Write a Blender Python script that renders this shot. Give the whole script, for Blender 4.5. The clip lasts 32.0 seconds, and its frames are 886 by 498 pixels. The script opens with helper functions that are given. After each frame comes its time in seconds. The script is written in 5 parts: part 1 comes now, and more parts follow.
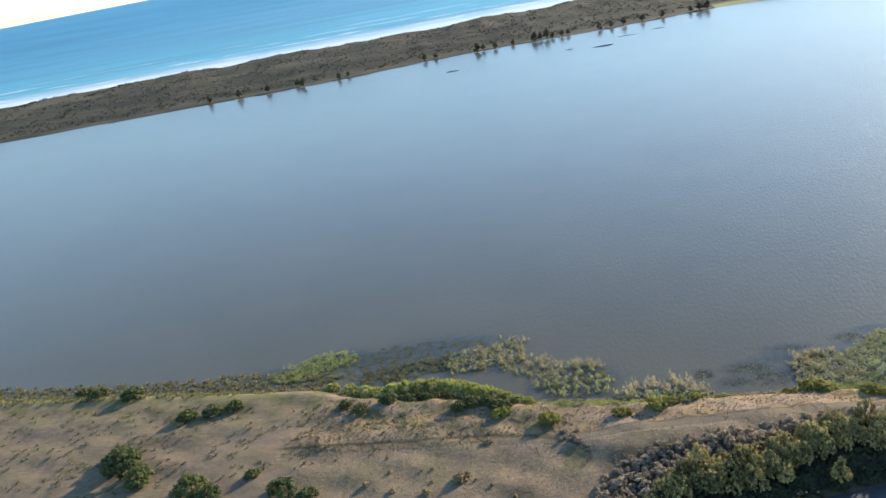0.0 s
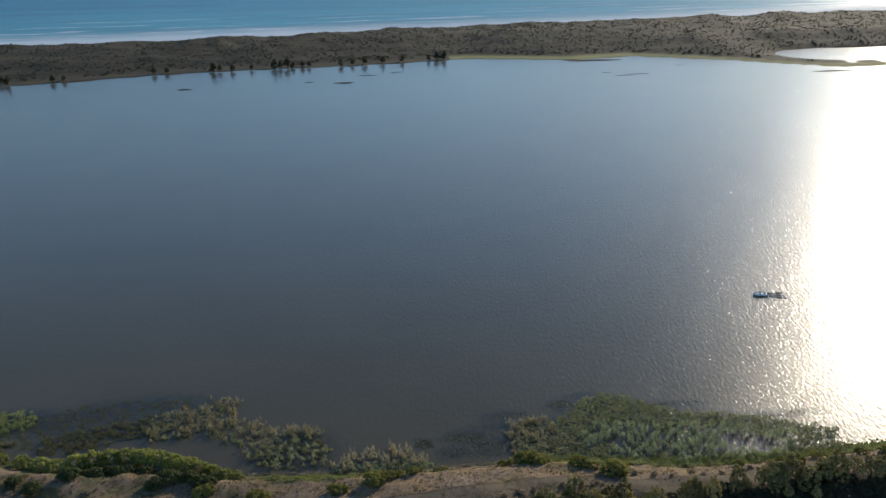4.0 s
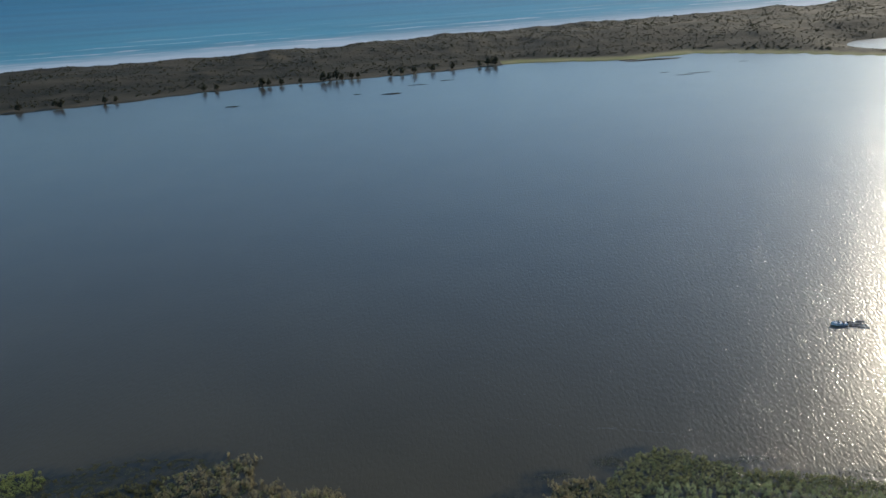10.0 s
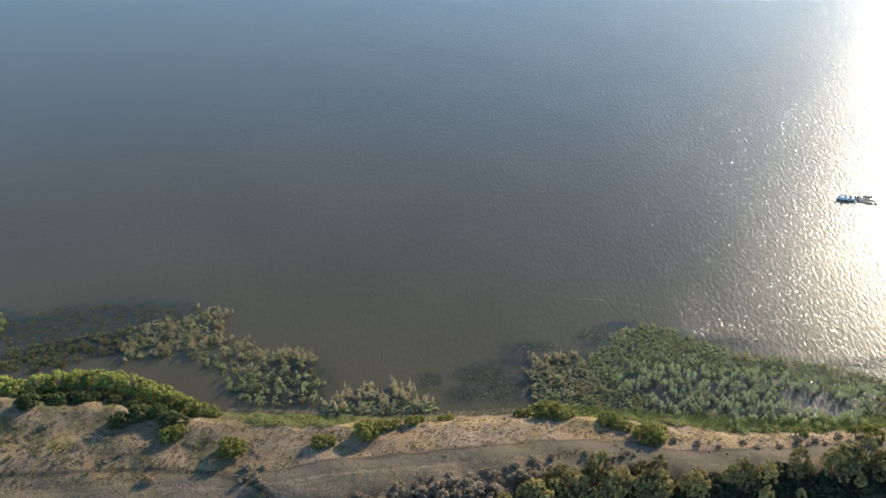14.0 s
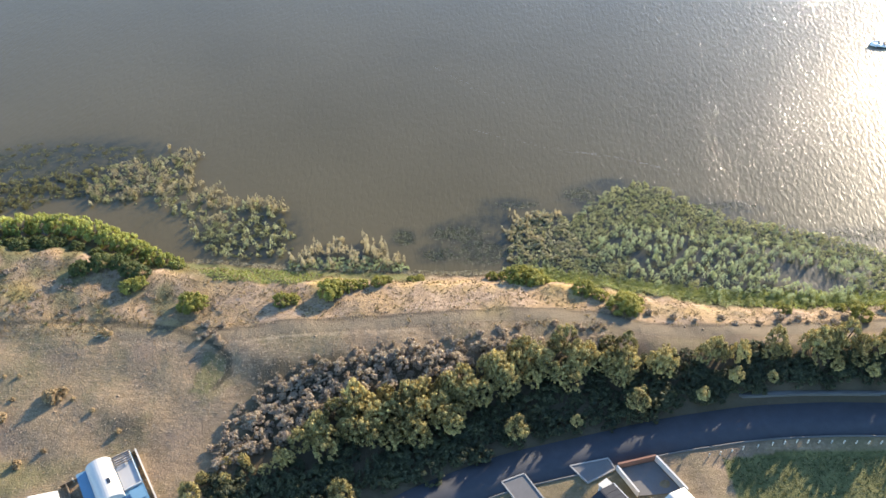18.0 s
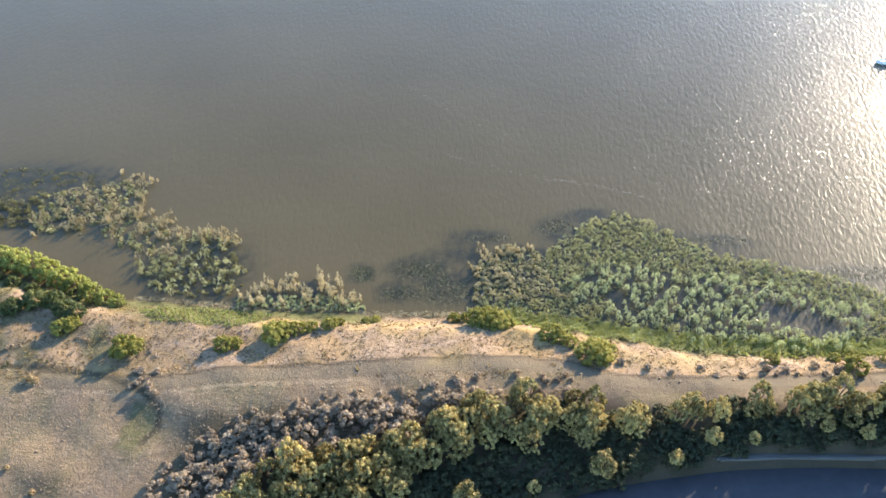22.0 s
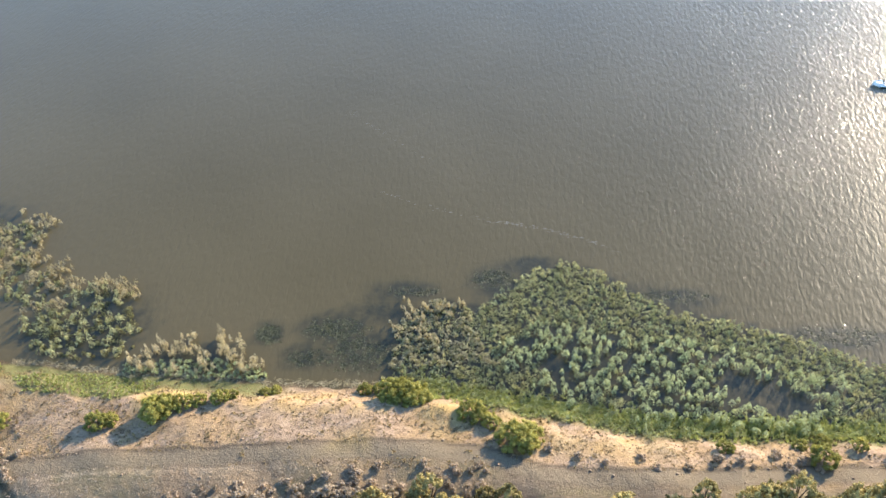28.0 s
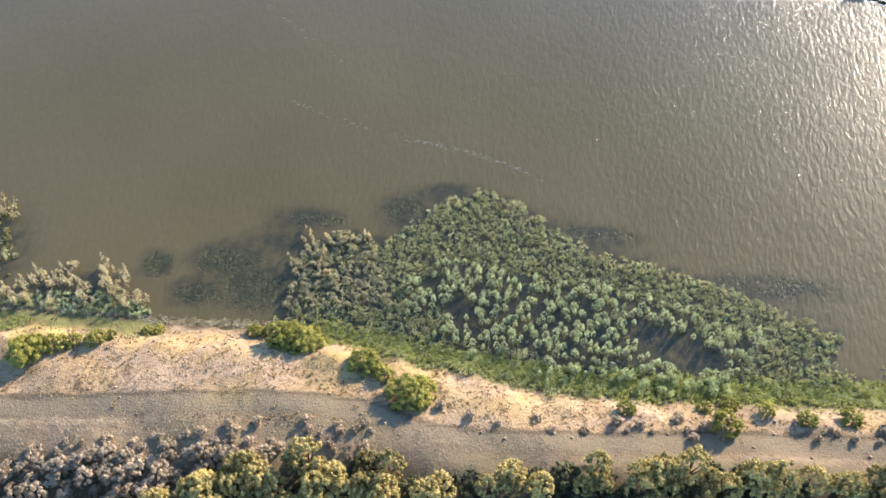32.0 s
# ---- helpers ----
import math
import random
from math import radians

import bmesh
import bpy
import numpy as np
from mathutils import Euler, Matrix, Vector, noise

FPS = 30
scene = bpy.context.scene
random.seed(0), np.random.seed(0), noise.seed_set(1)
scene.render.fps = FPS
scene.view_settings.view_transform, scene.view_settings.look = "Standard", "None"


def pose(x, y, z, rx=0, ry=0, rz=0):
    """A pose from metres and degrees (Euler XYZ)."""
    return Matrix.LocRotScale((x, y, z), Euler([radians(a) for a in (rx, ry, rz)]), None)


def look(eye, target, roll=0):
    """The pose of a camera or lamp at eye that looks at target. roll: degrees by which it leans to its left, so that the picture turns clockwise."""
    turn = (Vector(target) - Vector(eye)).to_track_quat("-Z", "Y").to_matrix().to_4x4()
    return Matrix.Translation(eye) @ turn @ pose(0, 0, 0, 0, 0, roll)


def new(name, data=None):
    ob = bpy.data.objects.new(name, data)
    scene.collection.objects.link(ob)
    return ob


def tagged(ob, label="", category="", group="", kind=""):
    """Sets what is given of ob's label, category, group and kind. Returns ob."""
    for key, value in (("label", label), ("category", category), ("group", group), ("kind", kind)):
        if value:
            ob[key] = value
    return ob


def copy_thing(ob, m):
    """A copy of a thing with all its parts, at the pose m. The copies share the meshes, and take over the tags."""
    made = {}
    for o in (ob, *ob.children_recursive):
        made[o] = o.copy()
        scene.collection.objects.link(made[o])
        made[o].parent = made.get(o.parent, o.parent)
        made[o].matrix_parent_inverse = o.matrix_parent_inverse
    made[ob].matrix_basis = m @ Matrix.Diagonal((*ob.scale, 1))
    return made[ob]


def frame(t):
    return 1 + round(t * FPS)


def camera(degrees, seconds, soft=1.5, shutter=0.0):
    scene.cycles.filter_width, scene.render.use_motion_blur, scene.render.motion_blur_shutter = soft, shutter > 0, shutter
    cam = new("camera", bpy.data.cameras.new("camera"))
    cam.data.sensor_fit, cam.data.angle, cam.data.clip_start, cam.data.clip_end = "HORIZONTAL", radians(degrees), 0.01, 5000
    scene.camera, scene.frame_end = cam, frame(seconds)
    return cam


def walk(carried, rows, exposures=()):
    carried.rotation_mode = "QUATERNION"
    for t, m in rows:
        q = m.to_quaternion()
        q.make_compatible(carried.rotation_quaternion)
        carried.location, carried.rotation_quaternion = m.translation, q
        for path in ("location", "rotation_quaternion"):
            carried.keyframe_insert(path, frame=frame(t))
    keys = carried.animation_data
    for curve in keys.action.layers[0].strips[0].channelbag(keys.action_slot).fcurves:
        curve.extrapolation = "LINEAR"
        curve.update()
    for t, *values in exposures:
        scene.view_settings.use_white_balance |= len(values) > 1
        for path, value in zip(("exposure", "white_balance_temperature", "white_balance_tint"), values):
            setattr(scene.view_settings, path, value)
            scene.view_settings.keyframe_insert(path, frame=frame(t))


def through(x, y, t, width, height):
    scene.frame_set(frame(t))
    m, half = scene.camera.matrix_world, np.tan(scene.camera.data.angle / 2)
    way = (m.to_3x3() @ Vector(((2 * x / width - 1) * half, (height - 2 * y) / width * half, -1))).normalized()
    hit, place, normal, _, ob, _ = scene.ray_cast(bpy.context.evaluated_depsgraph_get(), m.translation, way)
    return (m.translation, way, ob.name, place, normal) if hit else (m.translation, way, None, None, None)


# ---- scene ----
cam = camera(55.9, 32.0)
PATH = [
    (0, (-42.549, -178.429, 114.713), (-42.949, -176.594, 114.025), -10.9),
    (0.5, (-43.084, -176.637, 116.036), (-43.019, -174.766, 115.331), -12.3),
    (1, (-43.226, -175.126, 116.285), (-43.099, -173.258, 115.58), -11.6),
    (1.5, (-43.266, -172.953, 116.127), (-43.106, -171.086, 115.426), -9.9),
    (2, (-42.988, -170.514, 116.088), (-42.736, -168.66, 115.382), -2.4),
    (2.5, (-42.617, -168.429, 116.115), (-42.359, -166.573, 115.415), -1.5),
    (3, (-42.244, -166.194, 116.209), (-41.992, -164.336, 115.515), -1.1),
    (3.5, (-41.801, -163.885, 116.323), (-41.555, -162.024, 115.632), -0.9),
    (5.5, (-38.95, -155.743, 116.911), (-38.738, -153.875, 116.228), 0.0),
    (6, (-38.225, -153.918, 117.052), (-38.022, -152.049, 116.371), 0.2),
    (6.5, (-37.467, -151.997, 117.129), (-37.274, -150.127, 116.447), 0.2),
    (7, (-36.737, -150.089, 117.312), (-36.547, -148.218, 116.631), 0.8),
    (7.5, (-36.102, -148.375, 117.373), (-35.982, -146.498, 116.693), -3.8),
    (8, (-35.564, -146.351, 117.283), (-35.512, -144.469, 116.609), -8.5),
    (8.5, (-34.211, -144.308, 117.065), (-34.161, -142.425, 116.392), -8.3),
    (9, (-33.134, -142.124, 116.834), (-33.071, -140.242, 116.16), -6.8),
    (9.5, (-31.594, -140.302, 117.1), (-31.515, -138.421, 116.423), -4.9),
    (10, (-30.287, -138.956, 117.622), (-30.198, -137.077, 116.943), -3.6),
    (10.5, (-28.808, -137.273, 117.77), (-28.726, -135.403, 117.065), -3.2),
    (11, (-27.601, -135.542, 117.734), (-27.53, -133.704, 116.949), -2.9),
    (11.5, (-28.095, -133.558, 117.647), (-28.026, -131.78, 116.733), -2.2),
    (12, (-28.654, -130.892, 117.502), (-28.58, -129.16, 116.504), -1.7),
    (12.5, (-28.936, -128.421, 117.902), (-28.853, -126.698, 116.891), -1.2),
    (13, (-28.942, -126.539, 118.278), (-28.855, -124.821, 117.257), -0.8),
    (13.5, (-28.758, -124.282, 118.253), (-28.666, -122.569, 117.225), -0.5),
    (15.5, (-23.591, -117.67, 118.493), (-23.543, -116.088, 117.27), -0.2),
    (16, (-22.154, -115.852, 118.47), (-22.115, -114.324, 117.18), -0.1),
    (16.5, (-20.96, -114.454, 118.427), (-20.929, -112.973, 117.084), -0.0),
    (17, (-19.787, -112.984, 118.22), (-19.764, -111.549, 116.827), -0.0),
    (17.5, (-18.329, -111.405, 118.117), (-18.315, -109.972, 116.722), -0.1),
    (18, (-16.799, -109.532, 118.236), (-16.789, -108.101, 116.839), -0.1),
    (18.5, (-15.189, -107.579, 118.3), (-15.19, -106.151, 116.901), -0.2),
    (19, (-13.98, -106.009, 118.169), (-13.989, -104.581, 116.769), -0.5),
    (19.5, (-12.714, -104.502, 117.623), (-12.726, -103.072, 116.224), -0.4),
    (20, (-11.089, -103.135, 116.641), (-11.108, -101.701, 115.247), -0.6),
    (20.5, (-9.691, -101.495, 115.857), (-9.715, -100.058, 114.466), -0.7),
    (21, (-8.417, -99.72, 115.213), (-8.445, -98.283, 113.822), -0.8),
    (21.5, (-7.07, -97.997, 114.516), (-7.102, -96.559, 113.127), -0.9),
    (22, (-5.794, -96.333, 113.757), (-5.829, -94.893, 112.37), -1.0),
    (22.5, (-4.577, -94.553, 113.136), (-4.613, -93.113, 111.748), -1.0),
    (23, (-3.212, -92.543, 112.698), (-3.249, -91.105, 111.308), -1.0),
    (23.5, (-1.785, -90.767, 112.131), (-1.826, -89.33, 110.74), -1.0),
    (24, (-0.131, -89.106, 111.628), (-0.174, -87.668, 110.239), -0.9),
    (24.5, (1.342, -87.229, 111.14), (1.292, -85.791, 109.75), -1.1),
    (25, (2.835, -85.607, 110.388), (2.784, -84.169, 109.0), -1.0),
    (25.5, (4.593, -84.185, 109.471), (4.537, -82.743, 108.087), -1.0),
    (27.5, (10.572, -77.29, 107.731), (10.477, -75.85, 106.346), -2.6),
    (28, (12.006, -75.322, 107.499), (11.911, -73.887, 106.109), -2.5),
    (28.5, (13.544, -73.429, 107.059), (13.445, -71.997, 105.666), -2.6),
    (29, (15.023, -71.217, 106.898), (14.922, -69.792, 105.498), -2.7),
    (29.5, (16.693, -68.857, 106.645), (16.584, -67.44, 105.238), -3.0),
    (30, (18.827, -66.832, 106.64), (18.711, -65.422, 105.226), -3.2),
    (30.5, (20.745, -64.907, 106.418), (20.625, -63.524, 104.978), -3.3),
    (31, (22.108, -63.241, 106.251), (21.994, -61.958, 104.721), -3.3),
    (31.5, (22.978, -61.133, 106.561), (22.873, -59.937, 104.962), -3.1),
    (32, (23.536, -58.432, 107.31), (23.492, -57.253, 105.695), 0.4),
]
walk(cam, [(t, look(eye, target, roll)) for t, eye, target, roll in PATH],
     exposures=[(0.0, 1.45, 6900, 8), (1.0, 1.05, 6950, 9), (2.0, 0.28, 6900, 9), (3.5, 0.1, 6650, 8), (8.0, 0.05, 6450, 6), (10.0, 0.0, 6450, 6), (11.0, 0.0, 6450, 4), (12.0, 0.42, 6500, 2), (13.5, 0.98, 6750, 5), (16.0, 1.55, 7050, 10), (17.0, 1.77, 7100, 11), (18.0, 2.05, 7100, 11), (20.0, 2.18, 7050, 11), (25.5, 2.2, 7000, 11), (29.0, 2.13, 7000, 10), (30.0, 2.13, 6950, 10), (31.0, 2.08, 6950, 11), (32.0, 2.22, 6950, 11)])

# ---------------------------------------------------------------- light
SUN_AZ, SUN_EL = 39.2, 16.2
world = bpy.data.worlds.new("sky")
world.use_nodes = True
scene.world = world
wn = world.node_tree
sky = wn.nodes.new("ShaderNodeTexSky")
sky.sky_type, sky.sun_disc = "NISHITA", False
sky.sun_elevation, sky.sun_rotation = radians(SUN_EL), radians(SUN_AZ)
sky.air_density, sky.dust_density, sky.ozone_density = 1.0, 0.3, 4.6
wn.links.new(sky.outputs[0], wn.nodes["Background"].inputs[0])
wn.nodes["Background"].inputs[1].default_value = 0.15
sun = new("sun", bpy.data.lights.new("sun", "SUN"))
sun.data.energy, sun.data.angle, sun.data.color = 3.7, radians(0.53), (1.0, 0.865, 0.69)
sun_way = Vector((math.sin(radians(SUN_AZ)) * math.cos(radians(SUN_EL)), math.cos(radians(SUN_AZ)) * math.cos(radians(SUN_EL)), math.sin(radians(SUN_EL))))
sun.matrix_world = look(sun_way * 300, (0, 0, 0))


# ---------------------------------------------------------------- small tools
def ramp(x, pts):
    """Piecewise linear y over x."""
    return np.interp(x, [p[0] for p in pts], [p[1] for p in pts])


def sstep(a, b, x):
    t = np.clip((np.asarray(x, float) - a) / (b - a), 0, 1)
    return t * t * (3 - 2 * t)


def wave_noise(x, y, size, seed=0):
    """Smooth pseudo random relief from a few crossed waves, about -1 to 1."""
    rng = np.random.RandomState(seed)
    out = 0
    for k in range(7):
        a, p = rng.uniform(0, math.pi * 2), rng.uniform(0, math.pi * 2)
        f = 2 * math.pi / size * rng.uniform(0.6, 1.7)
        out = out + np.sin((x * math.cos(a) + y * math.sin(a)) * f + p)
    return out / 3.2


# ---------------------------------------------------------------- lie of the land
SHORE = [(-900, 60), (-300, 40), (-130, 24), (-105, 15), (-90, 14), (-75, 9), (-60, 8), (-45, 6), (-30, 5.5), (-20, 4.5), (-5, 4.5), (5, 4), (20, 1), (40, -2.5), (70, -3), (100, -2), (300, 20), (900, 60)]
FAR_SHORE = [(-4900, 200), (-900, 540), (-600, 590), (-344, 633), (-285, 646), (-207, 678), (-155, 687), (-102, 696), (-24, 699), (81, 724), (106, 730), (206, 696), (277, 713), (363, 659), (403, 623), (443, 590), (520, 600), (900, 660), (4900, 900)]


def road_mid(x):
    return ramp(x, [(-200, -140), (-60, -66), (-30, -52), (-20, -46), (-6, -40.3), (8, -37), (20, -34), (35, -31.6), (48, -31), (60, -31.3), (110, -36), (300, -60)])


def sea_edge(x):
    return 992 + 0.165 * x + 10 * np.sin(x * 0.004)


def height(x, y):
    x, y = np.asarray(x, float), np.asarray(y, float)
    s = ramp(x, SHORE) + 0.7 * wave_noise(x, y, 9, 3) - y
    h = np.where(s > 0, 2.5 * sstep(0, 7, s), np.maximum(-1.6, s * 0.06))
    h = h + 1.0 * np.exp(-(((x + 18) / 34) ** 2) - ((y + 7) / 8) ** 2) * sstep(0, 6, s)
    h = h + 1.7 * np.exp(-((y + 16.5) / 7.5) ** 2) * sstep(-62, -42, x) * sstep(0, 6, s)
    h = h - 0.7 * np.exp(-(((x - 50) / 22) ** 2) - ((y + 6) / 7) ** 2) * sstep(0, 6, s)
    h = h + 0.28 * wave_noise(x, y, 13, 5) * sstep(1, 6, s) + 0.025 * wave_noise(x, y, 3.1, 6) * sstep(0, 3, s)
    low = sstep(-26, -36, y) * sstep(-62, -40, x)
    h = h * (1 - low) + (1.9 - 0.9 * sstep(24, 32, x) * sstep(-34, -38, y) + 0.12 * wave_noise(x, y, 9, 12)) * low
    flat = np.exp(-((y - road_mid(x)) / 5.6) ** 6)
    h = h * (1 - flat) + 1.9 * flat
    far = y - ramp(x, FAR_SHORE) + 3 * wave_noise(x, y, 45, 7)
    sea = sea_edge(x) - y
    dune = 0.5 * sstep(0, 6, far) + 2.5 * sstep(18, 60, far) + (9.3 + 2.0 * wave_noise(x, y, 130, 8) + 0.8 * wave_noise(x, y, 38, 9)) * sstep(25, 170, far)
    dune = dune * sstep(0, 70, sea) + 0.02 * np.clip(sea, 0, 60) * sstep(40, 120, far)
    back = np.exp(-(((x - 520) / 95) ** 4) - (((y - 700) / 42) ** 2))
    dune = dune * (1 - 0.5 * sstep(380, 460, x) * sstep(820, 760, y)) - 12 * back
    dune = np.where(sea > 0, dune, np.maximum(-3, 0.03 * sea))
    return np.where(far > 0, dune, np.maximum(h, -1.6))


def ground_z(x, y):
    return float(height(x, y))


# ---------------------------------------------------------------- mesh and material tools
RNG = np.random.RandomState(11)


def mesh_np(name, verts, faces):
    """A mesh from an array of points and an array of equal-sided faces."""
    verts, faces = np.asarray(verts, np.float32).reshape(-1, 3), np.asarray(faces, np.int32)
    n, k = faces.shape
    me = bpy.data.meshes.new(name)
    me.vertices.add(len(verts))
    me.vertices.foreach_set("co", verts.ravel())
    me.loops.add(n * k)
    me.loops.foreach_set("vertex_index", faces.ravel())
    me.polygons.add(n)
    me.polygons.foreach_set("loop_start", np.arange(0, n * k, k, dtype=np.int32))
    me.update(calc_edges=True)
    me.validate()
    return me


def shade_smooth(me):
    me.polygons.foreach_set("use_smooth", np.ones(len(me.polygons), bool))
    return me


def part(name, me, material, parent=None, label=""):
    if isinstance(me, bmesh.types.BMesh):
        bm, me = me, bpy.data.meshes.new(name)
        bm.to_mesh(me)
        bm.free()
    if material is not None and not me.materials:
        me.materials.append(material)
    ob = new(name, me)
    if parent is not None:
        ob.parent = parent
    return tagged(ob, label) if label else ob


def box(sx, sy, sz, at=(0, 0, 0), turn=0.0, bevel=0.0):
    """A box standing on its base centre, bevelled if asked."""
    bm = bmesh.new()
    bmesh.ops.create_cube(bm, size=1)
    bmesh.ops.transform(bm, matrix=Matrix.Translation(at) @ Matrix.Rotation(turn, 4, "Z") @ Matrix.Translation((0, 0, sz / 2)) @ Matrix.Diagonal((sx, sy, sz, 1)), verts=bm.verts)
    if bevel:
        bmesh.ops.bevel(bm, geom=bm.edges[:], offset=bevel, segments=1, affect="EDGES")
    return bm


def prism(pts, z0, z1):
    """An upright prism over a polygon of x, y corners."""
    bm = bmesh.new()
    lo = [bm.verts.new((x, y, z0)) for x, y in pts]
    hi = [bm.verts.new((x, y, z1)) for x, y in pts]
    n = len(pts)
    bm.faces.new(hi)
    bm.faces.new(lo[::-1])
    for i in range(n):
        bm.faces.new((lo[i], lo[(i + 1) % n], hi[(i + 1) % n], hi[i]))
    bmesh.ops.recalc_face_normals(bm, faces=bm.faces)
    return bm


def slab(corners, thick):
    """A flat sheet over four corners in space, with thickness downwards along its normal."""
    c = [Vector(p) for p in corners]
    n = (c[1] - c[0]).cross(c[3] - c[0]).normalized()
    if n.z < 0:
        n = -n
    bm = bmesh.new()
    hi = [bm.verts.new(p) for p in c]
    lo = [bm.verts.new(p - n * thick) for p in c]
    bm.faces.new(hi)
    bm.faces.new(lo[::-1])
    for i in range(4):
        bm.faces.new((lo[i], lo[(i + 1) % 4], hi[(i + 1) % 4], hi[i]))
    bmesh.ops.recalc_face_normals(bm, faces=bm.faces)
    return bm


class Nodes:
    """A short way to write node materials."""

    def __init__(self, name):
        self.mat = bpy.data.materials.new(name)
        self.mat.use_nodes = True
        self.t = self.mat.node_tree
        self.bsdf = self.t.nodes["Principled BSDF"]
        self.out = self.t.nodes["Material Output"]

    def add(self, kind, **values):
        node = self.t.nodes.new(kind)
        for key, value in values.items():
            if key == "op":
                node.operation = value
            elif key == "blend":
                node.blend_type = value
            elif key == "attr":
                node.attribute_name = value
            else:
                node.inputs[key.replace("_", " ")].default_value = value
        return node

    def link(self, a, b):
        self.t.links.new(a, b)

    def where(self):
        return self.add("ShaderNodeNewGeometry").outputs["Position"]

    def scaled(self, v, factors):
        m = self.add("ShaderNodeVectorMath", op="MULTIPLY")
        self.link(v, m.inputs[0])
        m.inputs[1].default_value = factors
        return m.outputs[0]

    def noise(self, v, scale, detail=4.0, rough=0.55, distort=0.0):
        n = self.add("ShaderNodeTexNoise", Scale=scale, Detail=detail, Roughness=rough, Distortion=distort)
        self.link(v, n.inputs["Vector"])
        return n.outputs["Fac"]

    def curve(self, v, lo, hi, a=0.0, b=1.0):
        n = self.add("ShaderNodeMapRange")
        self.link(v, n.inputs[0])
        n.inputs[1].default_value, n.inputs[2].default_value = lo, hi
        n.inputs[3].default_value, n.inputs[4].default_value = a, b
        return n.outputs[0]

    def math(self, op, a, b=0.0):
        n = self.add("ShaderNodeMath", op=op)
        for i, v in enumerate((a, b)):
            if isinstance(v, (int, float)):
                n.inputs[i].default_value = v
            else:
                self.link(v, n.inputs[i])
        return n.outputs[0]

    def mix(self, fac, a, b, blend="MIX"):
        n = self.t.nodes.new("ShaderNodeMixRGB")
        n.blend_type = blend
        for i, v in enumerate((fac, a, b)):
            if isinstance(v, (int, float)):
                n.inputs[i].default_value = v
            elif isinstance(v, tuple):
                n.inputs[i].default_value = (*v, 1)
            else:
                self.link(v, n.inputs[i])
        return n.outputs[0]

    def attribute(self, name):
        return self.add("ShaderNodeAttribute", attr=name).outputs["Fac"]

    def bump(self, h, strength, distance):
        n = self.add("ShaderNodeBump", Strength=strength, Distance=distance)
        self.link(h, n.inputs["Height"])
        return n.outputs[0]

    def finish(self, color=None, rough=0.8, metal=0.0, normal=None, specular=0.3):
        b = self.bsdf
        if isinstance(color, tuple):
            b.inputs["Base Color"].default_value = (*color, 1)
        elif color is not None:
            self.link(color, b.inputs["Base Color"])
        if isinstance(rough, (int, float)):
            b.inputs["Roughness"].default_value = rough
        else:
            self.link(rough, b.inputs["Roughness"])
        b.inputs["Metallic"].default_value = metal
        b.inputs["Specular IOR Level"].default_value = specular
        if normal is not None:
            self.link(normal, b.inputs["Normal"])
        return self.mat


def plain(name, color, rough=0.7, metal=0.0, grain=6.0, amount=0.25, specular=0.3):
    """Paint, render or metal with stains at two scales."""
    n = Nodes(name)
    v = n.where()
    dark = tuple(c * (1 - amount) for c in color)
    light = tuple(min(1, c * (1 + amount * 0.6)) for c in color)
    c = n.mix(n.noise(v, 0.5, 3), dark, light)
    c = n.mix(n.curve(n.noise(v, grain, 5, 0.65), 0.45, 0.7, 0, 0.5), c, dark)
    return n.finish(c, rough, metal, n.bump(n.noise(v, grain * 3, 3), 0.2, 0.02), specular)


def leafy(name, dark, light, through=0.35, rough=0.6, islands=0.6):
    """Foliage: varied leaf by leaf and plant by plant, and lit through."""
    n = Nodes(name)
    rnd = n.add("ShaderNodeNewGeometry").outputs["Random Per Island"]
    plant = n.add("ShaderNodeObjectInfo").outputs["Random"]
    v = n.where()
    f = n.math("ADD", n.math("MULTIPLY", rnd, islands), n.math("MULTIPLY", plant, 0.55))
    f = n.math("ADD", f, n.curve(n.noise(v, 0.35, 3), 0.3, 0.7, -0.25, 0.25))
    f = n.math("ADD", f, n.curve(n.noise(v, 1.4, 2), 0.3, 0.7, -0.22, 0.22))
    c = n.mix(n.curve(f, 0.0, 1.15), dark, light)
    n.finish(c, rough, 0, None, 0.25)
    tr = n.add("ShaderNodeBsdfTranslucent")
    n.link(n.mix(0.25, c, (0.25, 0.24, 0.03)), tr.inputs[0])
    ms = n.add("ShaderNodeMixShader")
    ms.inputs[0].default_value = through
    n.link(n.bsdf.outputs[0], ms.inputs[1])
    n.link(tr.outputs[0], ms.inputs[2])
    n.link(ms.outputs[0], n.out.inputs[0])
    return n.mat


